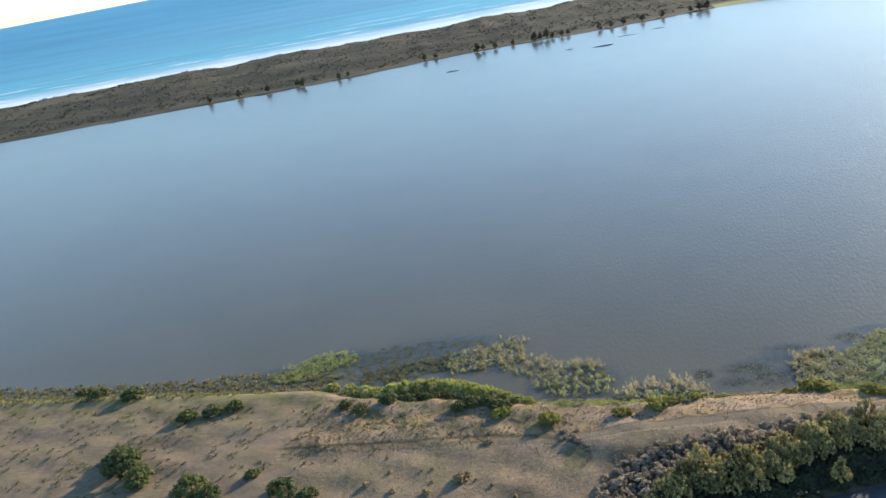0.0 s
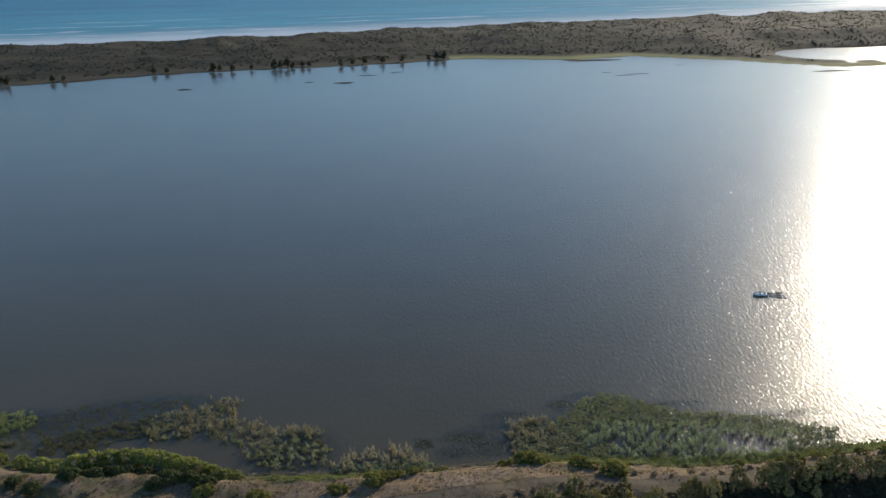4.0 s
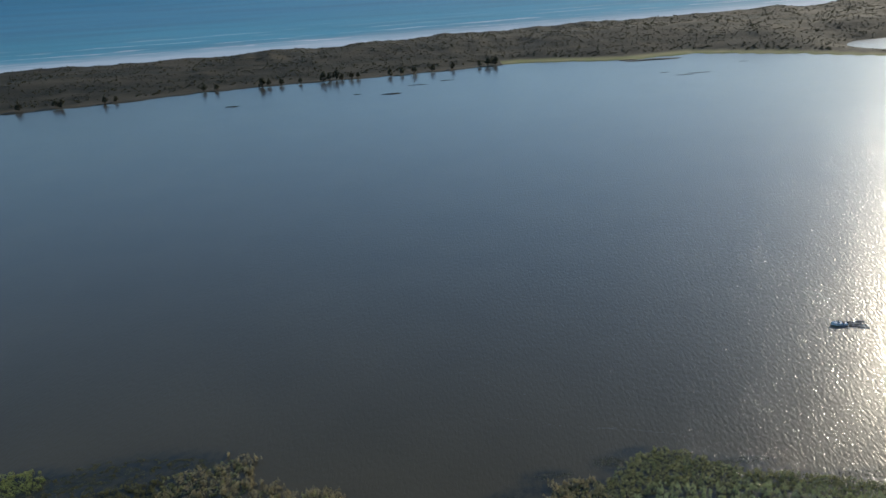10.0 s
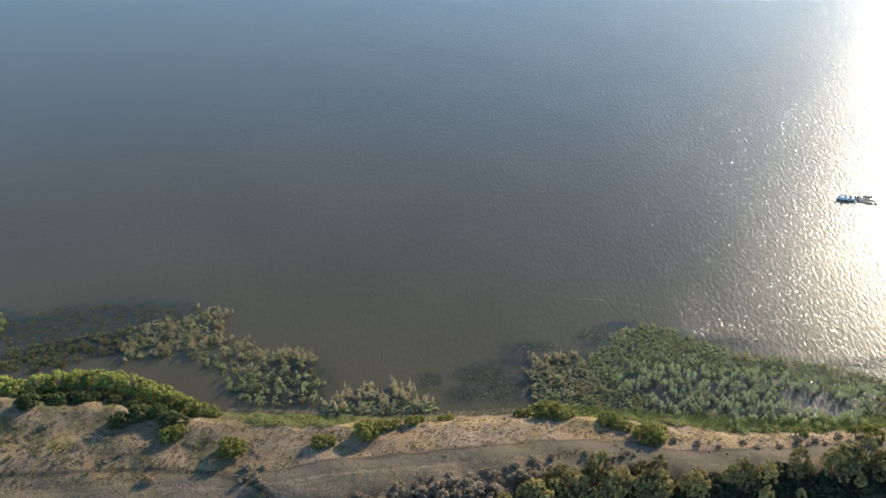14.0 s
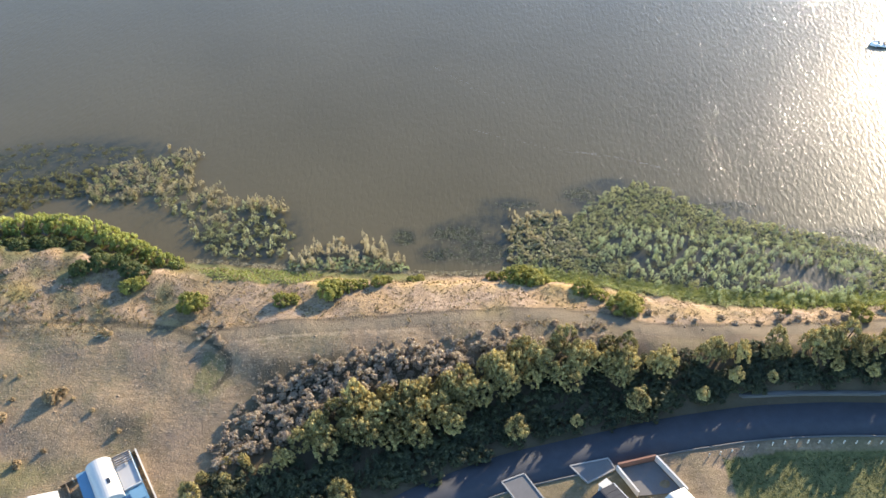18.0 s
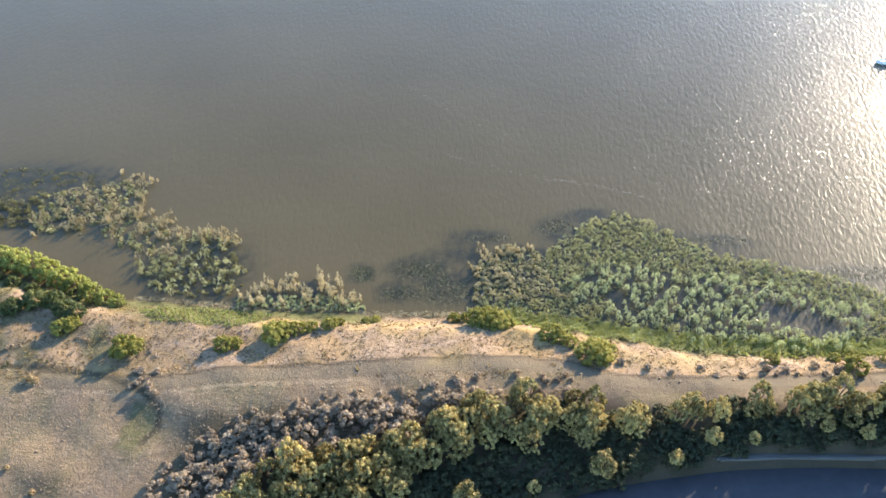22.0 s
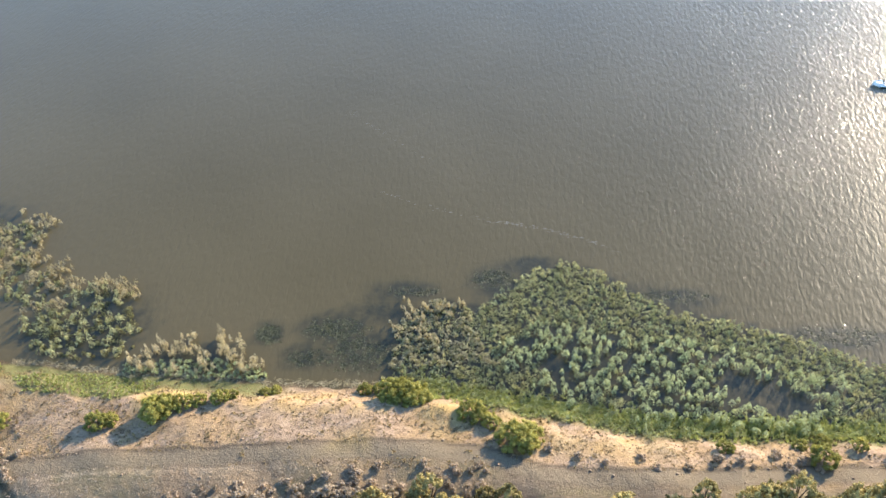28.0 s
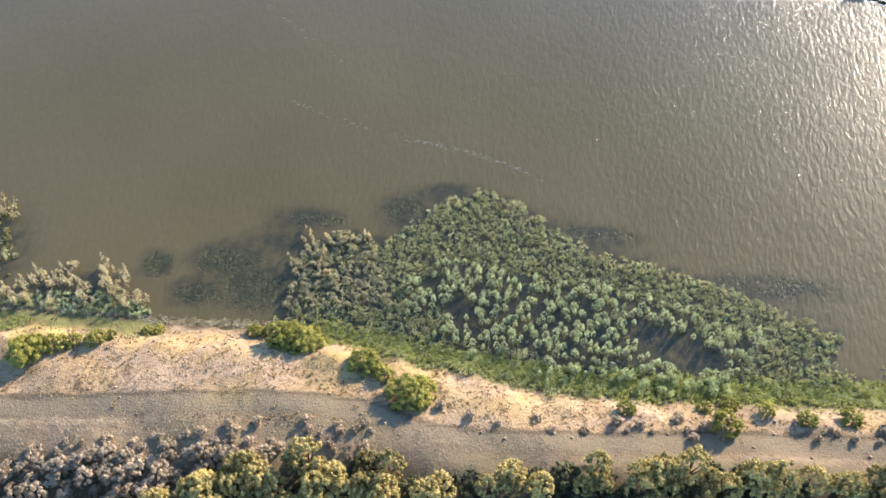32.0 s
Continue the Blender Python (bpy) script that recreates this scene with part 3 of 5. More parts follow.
ICO_F = np.array([[v.index for v in f.verts] for f in ICO.faces])
ICO.free()


def unit(n, rng):
    v = rng.normal(size=(n, 3))
    return v / np.linalg.norm(v, axis=1)[:, None]


def leaves_on(lobes, per, size, rng, up=0.25):
    """Small folded leaves over the skin of ball-like lobes, and a dark heart inside each lobe."""
    V, F, base = [], [], 0
    for cx, cy, cz, r in lobes:
        n = max(8, int(per * r * r))
        d = unit(n, rng)
        d[:, 2] = np.abs(d[:, 2]) * 0.9 + d[:, 2] * 0.1 + 0.02
        d /= np.linalg.norm(d, axis=1)[:, None]
        c = np.array([cx, cy, cz]) + d * r * rng.uniform(0.72, 1.12, (n, 1))
        nrm = d + 0.8 * unit(n, rng) + np.array([0, 0, up])
        nrm /= np.linalg.norm(nrm, axis=1)[:, None]
        a = np.cross(nrm, unit(n, rng))
        a /= np.linalg.norm(a, axis=1)[:, None]
        b = np.cross(nrm, a)
        s = size * rng.uniform(0.6, 1.35, (n, 1))
        quad = np.stack([c - a * s, c - b * s * 0.55, c + a * s, c + b * s * 0.55 + nrm * s * 0.25], 1)
        V.append(quad.reshape(-1, 3))
        i = base + 4 * np.arange(n)[:, None]
        F.append(np.concatenate([i + [0, 1, 2], i + [0, 2, 3]]))
        base += 4 * n
        heart = ICO_V * r * 0.74 * rng.uniform(0.85, 1.1, (len(ICO_V), 1)) + (cx, cy, cz)
        V.append(heart)
        F.append(ICO_F + base)
        base += len(heart)
    return np.concatenate(V), np.concatenate(F)


def stems_to(targets, foot, thick, rng):
    """Tapered, bent stems from the foot to each target."""
    V, F, base, k = [], [], 0, 5
    for tx, ty, tz in targets:
        bend = rng.uniform(-0.25, 0.25, 2) * tz
        rows = 4
        for j in range(rows):
            t = j / (rows - 1)
            p = np.array([foot[0] * (1 - t) + tx * t + bend[0] * t * (1 - t), foot[1] * (1 - t) + ty * t + bend[1] * t * (1 - t), -0.3 + (tz + 0.3) * t])
            r = thick * (1 - 0.75 * t)
            ang = np.arange(k) * 2 * math.pi / k
            V.append(np.c_[p[0] + r * np.cos(ang), p[1] + r * np.sin(ang), np.full(k, p[2])])
        for j in range(rows - 1):
            for q in range(k):
                a, b = base + j * k + q, base + j * k + (q + 1) % k
                F.append([a, b, b + k, a + k])
        base += rows * k
    return np.concatenate(V), np.array(F)


def make_plant(name, rng, radius, tall, lobes, lobe_r, per, leaf, leaf_mat, label, category, stems=5, bare=0.35, flat=1.0):
    """One bush or tree: an empty at its foot with stems and a crown of leafy lobes."""
    made = []
    for k in range(lobes):
        a, q = rng.uniform(0, 2 * math.pi), math.sqrt((k + 0.5) / lobes)
        rr = radius * q * rng.uniform(0.85, 1.1)
        r = lobe_r * rng.uniform(0.6, 1.35)
        top = tall * (1 - 0.55 * q ** 2.2 * flat) * rng.uniform(0.74, 1.08)
        made.append((rr * math.cos(a), rr * math.sin(a), max(top - r, tall * bare * 0.6), r))
    for k in range(lobes // 2):
        a, q = rng.uniform(0, 2 * math.pi), rng.uniform(0.75, 1.0)
        r = lobe_r * rng.uniform(0.65, 1.0)
        made.append((radius * q * math.cos(a), radius * q * math.sin(a), tall * rng.uniform(bare * 0.5, 0.5), r))
    root = new(name)
    root.empty_display_size = 0.3
    V, F = leaves_on(made, per, leaf, rng)
    part("crown", mesh_np("crown", V, F), leaf_mat, root)
    picks = [made[i][:3] for i in rng.choice(lobes, min(stems, lobes), replace=False)]
    V, F = stems_to(picks, (0, 0), 0.05 + 0.028 * tall, rng)
    part("trunk", mesh_np("trunk", V, F), BARK, root)
    return tagged(root, label, category)


def scatter(poly, gap, rng, jitter=0.45):
    """Points over a polygon on a shaken grid."""
    px, py = [q[0] for q in poly], [q[1] for q in poly]
    gx, gy = np.meshgrid(np.arange(min(px), max(px), gap), np.arange(min(py), max(py), gap * 0.9))
    gx = gx + (np.arange(gx.shape[0]) % 2)[:, None] * gap / 2
    x = gx.ravel() + rng.uniform(-jitter, jitter, gx.size) * gap
    y = gy.ravel() + rng.uniform(-jitter, jitter, gx.size) * gap
    ok = inside(poly, x, y)
    return x[ok], y[ok]


def tufts(x, y, z, tall, spread, blades, width, rng, droop=0.3):
    """Blades that rise from each point and lean outwards; every blade a bent strip of two pieces."""
    n = len(x)
    tall = np.broadcast_to(tall, n)
    spread = np.broadcast_to(spread, n)
    N = n * blades
    rep = np.repeat(np.arange(n), blades)
    a = rng.uniform(0, 2 * math.pi, N)
    out = np.sqrt(rng.uniform(0, 1, N))
    h = tall[rep] * rng.uniform(0.6, 1.15, N)
    foot = np.c_[x[rep] + 0.35 * spread[rep] * out * np.cos(a), y[rep] + 0.35 * spread[rep] * out * np.sin(a), z[rep]]
    lean = spread[rep] * out * rng.uniform(0.4, 1.0, N)
    way = np.c_[np.cos(a), np.sin(a)]
    mid = foot + np.c_[way * (lean * 0.35)[:, None], h * 0.62]
    tip = foot + np.c_[way * lean[:, None], h * (1 - droop * out)]
    turn = a + rng.uniform(-1.2, 1.2, N) + math.pi / 2
    side = np.c_[np.cos(turn), np.sin(turn), rng.uniform(-0.5, 0.5, N)] * (width * rng.uniform(0.7, 1.3, N))[:, None] / 2
    V = np.stack([foot - side * 0.6, foot + side * 0.6, mid + side, mid - side, tip], 1).reshape(-1, 3)
    i = 5 * np.arange(N)[:, None]
    F = np.concatenate([i + [0, 1, 2], i + [0, 2, 3], i + [3, 2, 4]])
    return V, F


def puffs(x, y, z, wide, tall, leaves, size, rng):
    """Rounded heads of arching blades on a dome over each point, the blades narrow and drooping outwards."""
    n = len(x)
    rep = np.repeat(np.arange(n), leaves)
    N = len(rep)
    a, q = rng.uniform(0, 2 * math.pi, N), np.sqrt(rng.uniform(0, 1, N))
    w, t = np.broadcast_to(wide, n)[rep], np.broadcast_to(tall, n)[rep]
    rise = np.sqrt(1 - 0.92 * q * q) * rng.uniform(0.62, 1.08, N)
    c = np.c_[x[rep] + w * q * np.cos(a), y[rep] + w * q * np.sin(a), z[rep] + t * rise]
    out = np.c_[np.cos(a), np.sin(a), 0.9 - 1.5 * q + rng.uniform(-0.5, 0.5, N)]
    out += 0.5 * unit(N, rng)
    out /= np.linalg.norm(out, axis=1)[:, None]
    side = np.cross(out, unit(N, rng))
    side /= np.linalg.norm(side, axis=1)[:, None]
    ln = size * rng.uniform(0.6, 1.4, (N, 1))
    bend = np.c_[np.zeros((N, 2)), -0.35 * ln]
    V = np.stack([c - out * ln, c - side * ln * 0.2, c + out * ln + bend, c + side * ln * 0.2], 1).reshape(-1, 3)
    i = 4 * np.arange(N)[:, None]
    return V, np.concatenate([i + [0, 1, 2], i + [0, 2, 3]])


def bed(name, V, F, material, label, category):
    return tagged(part(name, mesh_np(name, V, F), material), label, category, kind="stuff")


def place_at(x, y, scale=1.0, turn=0.0, sink=0.0, stretch=1.0):
    return Matrix.Translation((x, y, max(ground_z(x, y), -0.05) - sink)) @ Matrix.Rotation(turn, 4, "Z") @ Matrix.Diagonal((scale, scale, scale * stretch, 1))


def grow(kinds, spots, rng, group="", size=(0.8, 1.2), tall=1.0):
    """Copies of the given plants at the spots; the originals take the first spots."""
    for k, spot in enumerate(spots):
        x, y = spot[:2]
        sc = spot[2] if len(spot) > 2 else rng.uniform(*size)
        m = place_at(x, y, sc, rng.uniform(0, 6.28), 0.05, tall * rng.uniform(0.9, 1.1))
        if k < len(kinds):
            kinds[k].matrix_basis = m
            ob = kinds[k]
        else:
            src = kinds[k % len(kinds)]
            keep = src.scale.copy()
            src.scale = (1, 1, 1)
            ob = copy_thing(src, m)
            src.scale = keep
        if group:
            tagged(ob, group=group)


# the wooded bank above the road
rng = np.random.RandomState(5)
BANK_TOP = [(-55, -42), (-51, -39), (-46, -37), (-42, -36), (-37, -32), (-33, -28.8), (-24, -25.4), (-12, -24.6), (-8, -20.8), (1, -18.2), (10, -17.2), (16, -18.4), (27, -18.8), (38, -17.4), (52, -16.6), (62, -16.8), (80, -17.8), (125, -19.5)]
BANK_LOW = [(125, -25), (80, -24), (60, -23.5), (45, -24), (36, -25), (24, -27.5), (15, -30), (2, -33.5), (-8, -36), (-16, -40), (-26, -43), (-36, -48), (-46, -48), (-54, -44)]
BANK = BANK_TOP + BANK_LOW
tree_kinds = [make_plant("coastal_tree", rng, rng.uniform(2.2, 2.7), rng.uniform(4.4, 5.4), 54, 0.42, 240, 0.115, TREE_LEAF, "olive-gold coastal shrub tree in a dense thicket on the bank", "tree") for _ in range(8)]
bx, by = scatter(BANK, 2.3, rng, 0.45)
thin = wave_noise(bx, by, 9, 33) > np.where(bx > 4, -9, -0.85)
bx, by = bx[thin], by[thin]
order = rng.permutation(len(bx))
def brow_edge(x):
    """Lower limit of the tall growth; below it the slope to the road carries low scrub."""
    return ramp(x, [(-60, -44), (-46, -41), (-34, -36), (-24, -37), (-15, -34), (-10, -30), (-1, -25.5), (5, -26), (12, -24.2), (22, -22.4), (30, -23), (40, -21), (60, -20.4), (125, -22)])


high = (by > brow_edge(bx) + 0.8 * wave_noise(bx, by, 5, 34)) & ((bx < 4) | (wave_noise(bx, by, 7, 36) > -0.25))
spots = [(bx[i], by[i], rng.uniform(0.55, 0.9) * float(ramp(bx[i], [(-50, 0.5), (-42, 0.62), (-38, 1.0), (-16, 1.0), (-9, 1.04), (7, 1.02), (14, 0.95), (18, 0.88), (42, 0.92), (54, 1.14)]))) for i in order if high[i]]
grow(tree_kinds, spots, rng, "thicket on the bank", tall=1.5)
# slope bushes in the dark leaf colour that carries the bank's shade
low_trees = [make_plant("slope_bush", rng, rng.uniform(1.6, 2.1), rng.uniform(1.6, 2.2), 24, 0.46, 110, 0.16, SHADE_LEAF, "low green scrub bush on the road bank, leaves coloured dark for shade", "bush", 3, 0.15) for _ in range(3)]
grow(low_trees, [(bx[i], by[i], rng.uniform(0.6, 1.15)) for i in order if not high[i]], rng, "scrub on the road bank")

# single trees in the shade below the thicket
lone = make_plant("roadside_tree", rng, 1.5, 4.6, 26, 0.5, 220, 0.13, TREE_LEAF, "single rounded olive-gold tree beside the road", "tree")
grow([lone], [(-4.6, -34.4, 1.1), (15.6, -29.6, 1.15), (5.4, -32.2, 0.6), (54.6, -21.6, 0.85), (51.0, -22.4, 0.6), (13.9, -22.8, 0.9), (33, -24.5, 0.8), (-31.6, -45.6, 1.1), (-54.4, -45.2, 0.9), (27, -27.5, 0.7), (39.5, -24.2, 0.55), (56.5, -23.6, 0.7)], rng, "roadside trees", tall=1.3)

# undergrowth on the slope between thicket and road, shade put into its leaf colour
under = [make_plant("slope_shrub", rng, 1.3, 1.2, 16, 0.36, 240, 0.1, SHADE_LEAF, "low shrub on the road bank, leaves coloured dark for shade", "shrub", 3, 0.15) for _ in range(2)]
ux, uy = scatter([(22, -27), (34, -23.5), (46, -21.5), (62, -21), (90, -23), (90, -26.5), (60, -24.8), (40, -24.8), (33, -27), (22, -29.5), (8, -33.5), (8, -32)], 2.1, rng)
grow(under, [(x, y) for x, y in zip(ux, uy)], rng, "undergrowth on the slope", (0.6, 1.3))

# grey dry scrub on the inland edge of the track
dry_kinds = [make_plant("dry_scrub_bush", rng, rng.uniform(0.5, 0.8), rng.uniform(0.8, 1.2), 10, 0.27, 300, 0.09, DRY_LEAF, "leafless grey-brown scrub bush on dry ground", "bush", 3) for _ in range(4)]
dx, dy = scatter([(-54, -36), (-51, -27.5), (-48, -24.7), (-38, -18.8), (-30, -17), (-24, -15.6), (-9, -14.4), (4, -14.2), (12, -14.6), (12, -17), (4, -17), (-8, -18.4), (-24, -20.4), (-36, -23.4), (-45, -29), (-53, -39)], 1.75, rng, 0.6)
dx, dy = np.r_[dx, -59.5 + 4.5 * rng.uniform(0, 1, 16) + rng.normal(0, 0.8, 16)], np.r_[dy, np.linspace(-10.6, -15.4, 16) + rng.normal(0, 0.7, 16)]
dx, dy = np.r_[dx, rng.uniform(-8, 14, 14), rng.uniform(20, 84, 30)], np.r_[dy, rng.uniform(-14.2, -11.8, 14), rng.uniform(-12.2, -8.8, 30)]
order = rng.permutation(len(dx))
grow(dry_kinds, [(dx[i], dy[i]) for i in order], rng, "dry scrub by the track", (0.5, 1.2))

# taller rounded grey scrub between the dry edge and the golden trees
grey_leaf = leafy("grey_scrub_leaves", (0.17, 0.135, 0.10), (0.66, 0.53, 0.40), 0.5)
grey_kinds = [make_plant("grey_scrub", rng, rng.uniform(0.8, 1.1), rng.uniform(1.5, 2.1), 16, 0.34, 230, 0.1, grey_leaf, "rounded grey-brown scrub bush in front of the golden thicket", "bush", 4, 0.2, 0.8) for _ in range(4)]
qx, qy = scatter([(-53, -38), (-49, -29.5), (-45, -25.5), (-36, -21), (-24, -18), (-9, -16.4), (3, -16), (-3, -18.6), (-9, -20.6), (-12, -24), (-24, -25), (-33, -28.4), (-37, -31.6), (-42, -35.6), (-52, -40)], 1.6, rng, 0.55)
order = rng.permutation(len(qx))
grow(grey_kinds, [(qx[i], qy[i]) for i in order], rng, "grey scrub above the thicket", (0.55, 1.15))

# low dry brush over the sheltered ground behind the thicket on the shore
lx, ly = scatter([(-122, 14), (-105, 7), (-90, 3), (-72, -2), (-56, -6), (-58, -8.5), (-75, -7.5), (-95, -7), (-124, -5)], 3.0, rng, 0.5)
ok = wave_noise(lx, ly, 12, 35) > -0.1
low_kinds = [make_plant("dry_brush", rng, 0.7, 0.55, 9, 0.26, 300, 0.08, DRY_LEAF, "low dry brush on sandy ground above the shore", "bush", 3, 0.1) for _ in range(2)]
grow(low_kinds, [(x, y) for x, y in zip(lx[ok], ly[ok])], rng, "dry brush above the shore", (0.5, 1.2))

# bushes on the dune and along the shore
green_kinds = [make_plant("dune_bush", rng, 1.9, 2.2, 46, 0.37, 500, 0.078, GREEN_LEAF, "dense round green bush on the sandy dune", "bush", 4, 0.15, 0.7) for _ in range(3)]
grow(green_kinds, [(0, 1.0, 1.45), (-1.9, 1.5, 1.25), (2.0, 1.1, 1.25), (10.4, -2.4, 1.1), (11.8, -3.2, 0.8), (13.4, -4.2, 0.75), (17, -7.6, 1.45), (18.8, -7.0, 1.15), (-37.2, -3.6, 1.25), (-36, -2.6, 1.0), (-33.6, -1.6, 0.85), (-31.5, -1.0, 0.7), (-28.2, -0.6, 0.75), (-26.6, 0.4, 0.5),
                   (-45.8, -5.4, 0.9), (-44, -5.0, 0.7), (-63, -5.9, 1.25), (-61.4, -5.4, 1.0), (-75.4, -1.2, 0.9), (-73.6, -0.6, 0.8), (-22, 2.2, 0.55), (-20.5, 2.6, 0.5), (59.9, -9.9, 1.05), (57.7, -6.9, 0.6), (46.9, -7.8, 0.65), (61.3, -6.0, 0.7), (66, -7.2, 0.6), (71, -8.5, 0.7), (77, -8, 0.8), (83, -9, 0.9), (-6.4, 3.2, 0.6), (-4.2, 3.4, 0.55)], rng, "dune bushes")
dark_kinds = [make_plant("shore_thicket_bush", rng, 2.2, 2.6, 30, 0.56, 210, 0.13, DARK_LEAF, "large dark green bush above the lagoon shore", "bush", 4, 0.15, 0.8) for _ in range(2)]
# the first six put the lime mound's shaded near face into dark leaves
grow(dark_kinds, [(-108, 12.0, 0.65), (-103.4, 13.0, 0.7), (-98.6, 13.4, 0.75), (-94, 13.0, 0.75), (-89.6, 11.6, 0.65), (-85.4, 9.8, 0.6), (-86, 3.6, 0.85), (-82.5, 5.2, 0.95), (-79, 5.4, 0.9), (-76.5, 3.4, 0.9), (-73.8, 2.4, 0.75), (-106, 10, 1.0), (-101, 11.5, 0.9), (-96, 12.2, 0.85), (-172, -14, 2.2), (-176, -9, 1.7), (-165, -19, 1.6), (-148, -25, 1.7), (-142, -28, 1.4), (-124, -27, 1.5), (-117, -30, 1.2), (-165, 9, 1.2), (-158, 11, 1.2), (-152, 13, 1.0), (-190, 24, 1.4), (-210, 30, 1.5), (-203, 27, 1.2), (-134, -20, 0.8), (-113, 6, 0.9), (-118, 9, 0.8)], rng, "shore thicket")
lime_kinds = [make_plant("lime_shore_bush", rng, 2.5, 2.3, 64, 0.36, 330, 0.09, LIME_LEAF, "bright lime-green creeping bush along the lagoon edge", "bush", 4, 0.1, 0.8) for _ in range(2)]
grow(lime_kinds, [(-111, 16, 1.1), (-107, 17.6, 1.1), (-103.5, 18.3, 1.15), (-99.5, 18.6, 1.15), (-95.5, 18.4, 1.15), (-91.5, 17.8, 1.15), (-87.6, 16.4, 1.1), (-84, 14.6, 1.1), (-80.6, 12.8, 1.05), (-77.4, 10.8, 1.0), (-74.2, 9.2, 0.9), (-71.2, 7.8, 0.8), (-68.4, 6.6, 0.65), (-115, 18, 1.0), (-120, 20, 1.0), (-126, 22, 0.9)], rng, "lime bushes by the water", tall=1.3)

# small rusty shrubs on the open field
rust = leafy("rusty_shrub_leaves", (0.18, 0.12, 0.065), (0.42, 0.30, 0.16), 0.3)
field_kinds = [make_plant("field_shrub", rng, 0.75, 1.5, 12, 0.36, 240, 0.09, rust, "small rusty-brown shrub on the dry field", "shrub", 3, 0.15) for _ in range(2)]
grow(field_kinds, [(-81.6, -26.3, 1.6), (-88.8, -30.3, 1.15), (-80.4, -25.2, 1.0), (-82.8, -25.6, 0.9), (-83.2, -39.0, 0.9), (-91.4, -21.8, 0.45), (-88.9, -21.8, 0.45), (-88.3, -26.6, 0.5), (-78.2, -26.6, 0.5), (-74.2, -29.0, 0.5), (-79.9, -36.4, 0.5), (-97, -29, 0.8), (-99, -22, 0.6), (-69, -33, 0.6), (-94, -35, 0.6), (-104, -26, 0.9), (-101, -16, 0.5)], rng, "shrubs on the field")


# ---------------------------------------------------------------- reeds and grass
POOL = [(48.2, 5.6), (51.5, 7.4), (55.8, 6.0), (59, 4.4), (63.4, 2.0), (61.6, -0.2), (56, -0.6), (51.4, 1.4)]
GAP = [(21.5, 9.4), (24.5, 10.4), (26, 8.4), (23.6, 6.8)]


def on_water(x, y):
    return np.maximum(height(x, y), -0.12)


def shaggy(x, y, poly, size, seed):
    """Thins the rim of a bed so that its outline is uneven."""
    e = line_gap(poly + poly[:1], x, y)
    return e + size * wave_noise(x, y, 3.5, seed) > 0.3 * size


def reed_core(x, y):
    """Where the tall tufted reeds stand, 1 at the heart of the bed."""
    u, w = x - 40, y - 6.5 + 0.22 * (x - 40)
    return np.exp(-((u / 27) ** 4) - ((w / 8.5) ** 4)) + 0.25 * wave_noise(x, y, 8, 40)


rng = np.random.RandomState(17)
x, y = scatter(REED_BED, 0.93, rng, 0.7)
keep = shaggy(x, y, REED_BED, 1.2, 41) & ~inside(POOL, x, y) & ~inside(GAP, x, y)
x, y = x[keep], y[keep]
dead = (x < 13 - 0.45 * (y - 12)) & (y > 8 + 0.3 * wave_noise(x, y, 6, 39))
core = reed_core(x, y)
coarse = (core > 0.5) & ~dead
lumps = 0.7 * wave_noise(x, y, 4.2, 42) + rng.uniform(-0.6, 0.6, len(x))
sel = coarse & (lumps > -0.12)
V, F = puffs(x[sel], y[sel], on_water(x[sel], y[sel]), rng.uniform(0.24, 0.66, sel.sum()), 1.4 + 0.75 * lumps[sel], 120, 0.13, rng)
bed("reed_bed", V, F, REED, "tall tufted grey-green reeds standing in the shallow lagoon", "reeds")
sel = coarse & (lumps <= -0.12) & (lumps > -0.45)
V, F = tufts(x[sel], y[sel], on_water(x[sel], y[sel]), 0.45, 0.6, 16, 0.09, rng)
bed("low_reeds", V, F, REED_DARK, "short dark reeds in the gaps of the reed bed", "reeds")
sel = ~coarse & ~dead
olive = sel & (wave_noise(x, y, 11, 38) + 0.03 * (y - 10) + rng.uniform(-0.5, 0.5, len(x)) > 0.15)
for pick, mat, label in ((sel & ~olive, REED, "finer green reeds round the reed bed"), (olive, REED_OLIVE, "olive-green reeds among the finer ones of the bed")):
    V, F = puffs(x[pick], y[pick], on_water(x[pick], y[pick]), rng.uniform(0.24, 0.54, pick.sum()), 1.0 + 0.5 * lumps[pick], 56, 0.12, rng)
    bed("fine_reeds", V, F, mat, label, "reeds")
ux, uy = scatter(REED_BED, 0.62, rng, 0.9)
keep = shaggy(ux, uy, REED_BED, 1.2, 41) & ~inside(POOL, ux, uy) & ~inside(GAP, ux, uy) & (reed_core(ux, uy) < 0.6) & (wave_noise(ux, uy, 4.5, 37) > -0.7)
ux, uy = ux[keep], uy[keep]
V, F = tufts(ux, uy, on_water(ux, uy), rng.uniform(0.35, 0.75, len(ux)), 0.55, 13, 0.06, rng, 0.4)
bed("low_reeds", V, F, REED_OLIVE, "low olive reeds filling the reed bed", "reeds")
sel = dead & (lumps > -0.35)
V, F = puffs(x[sel], y[sel], on_water(x[sel], y[sel]), rng.uniform(0.25, 0.55, sel.sum()), 0.8 + 0.5 * lumps[sel], 40, 0.2, rng)
bed("dead_reeds", V, F, REED_GREY, "thin grey-olive reeds at the ragged side of the reed bed", "reeds")
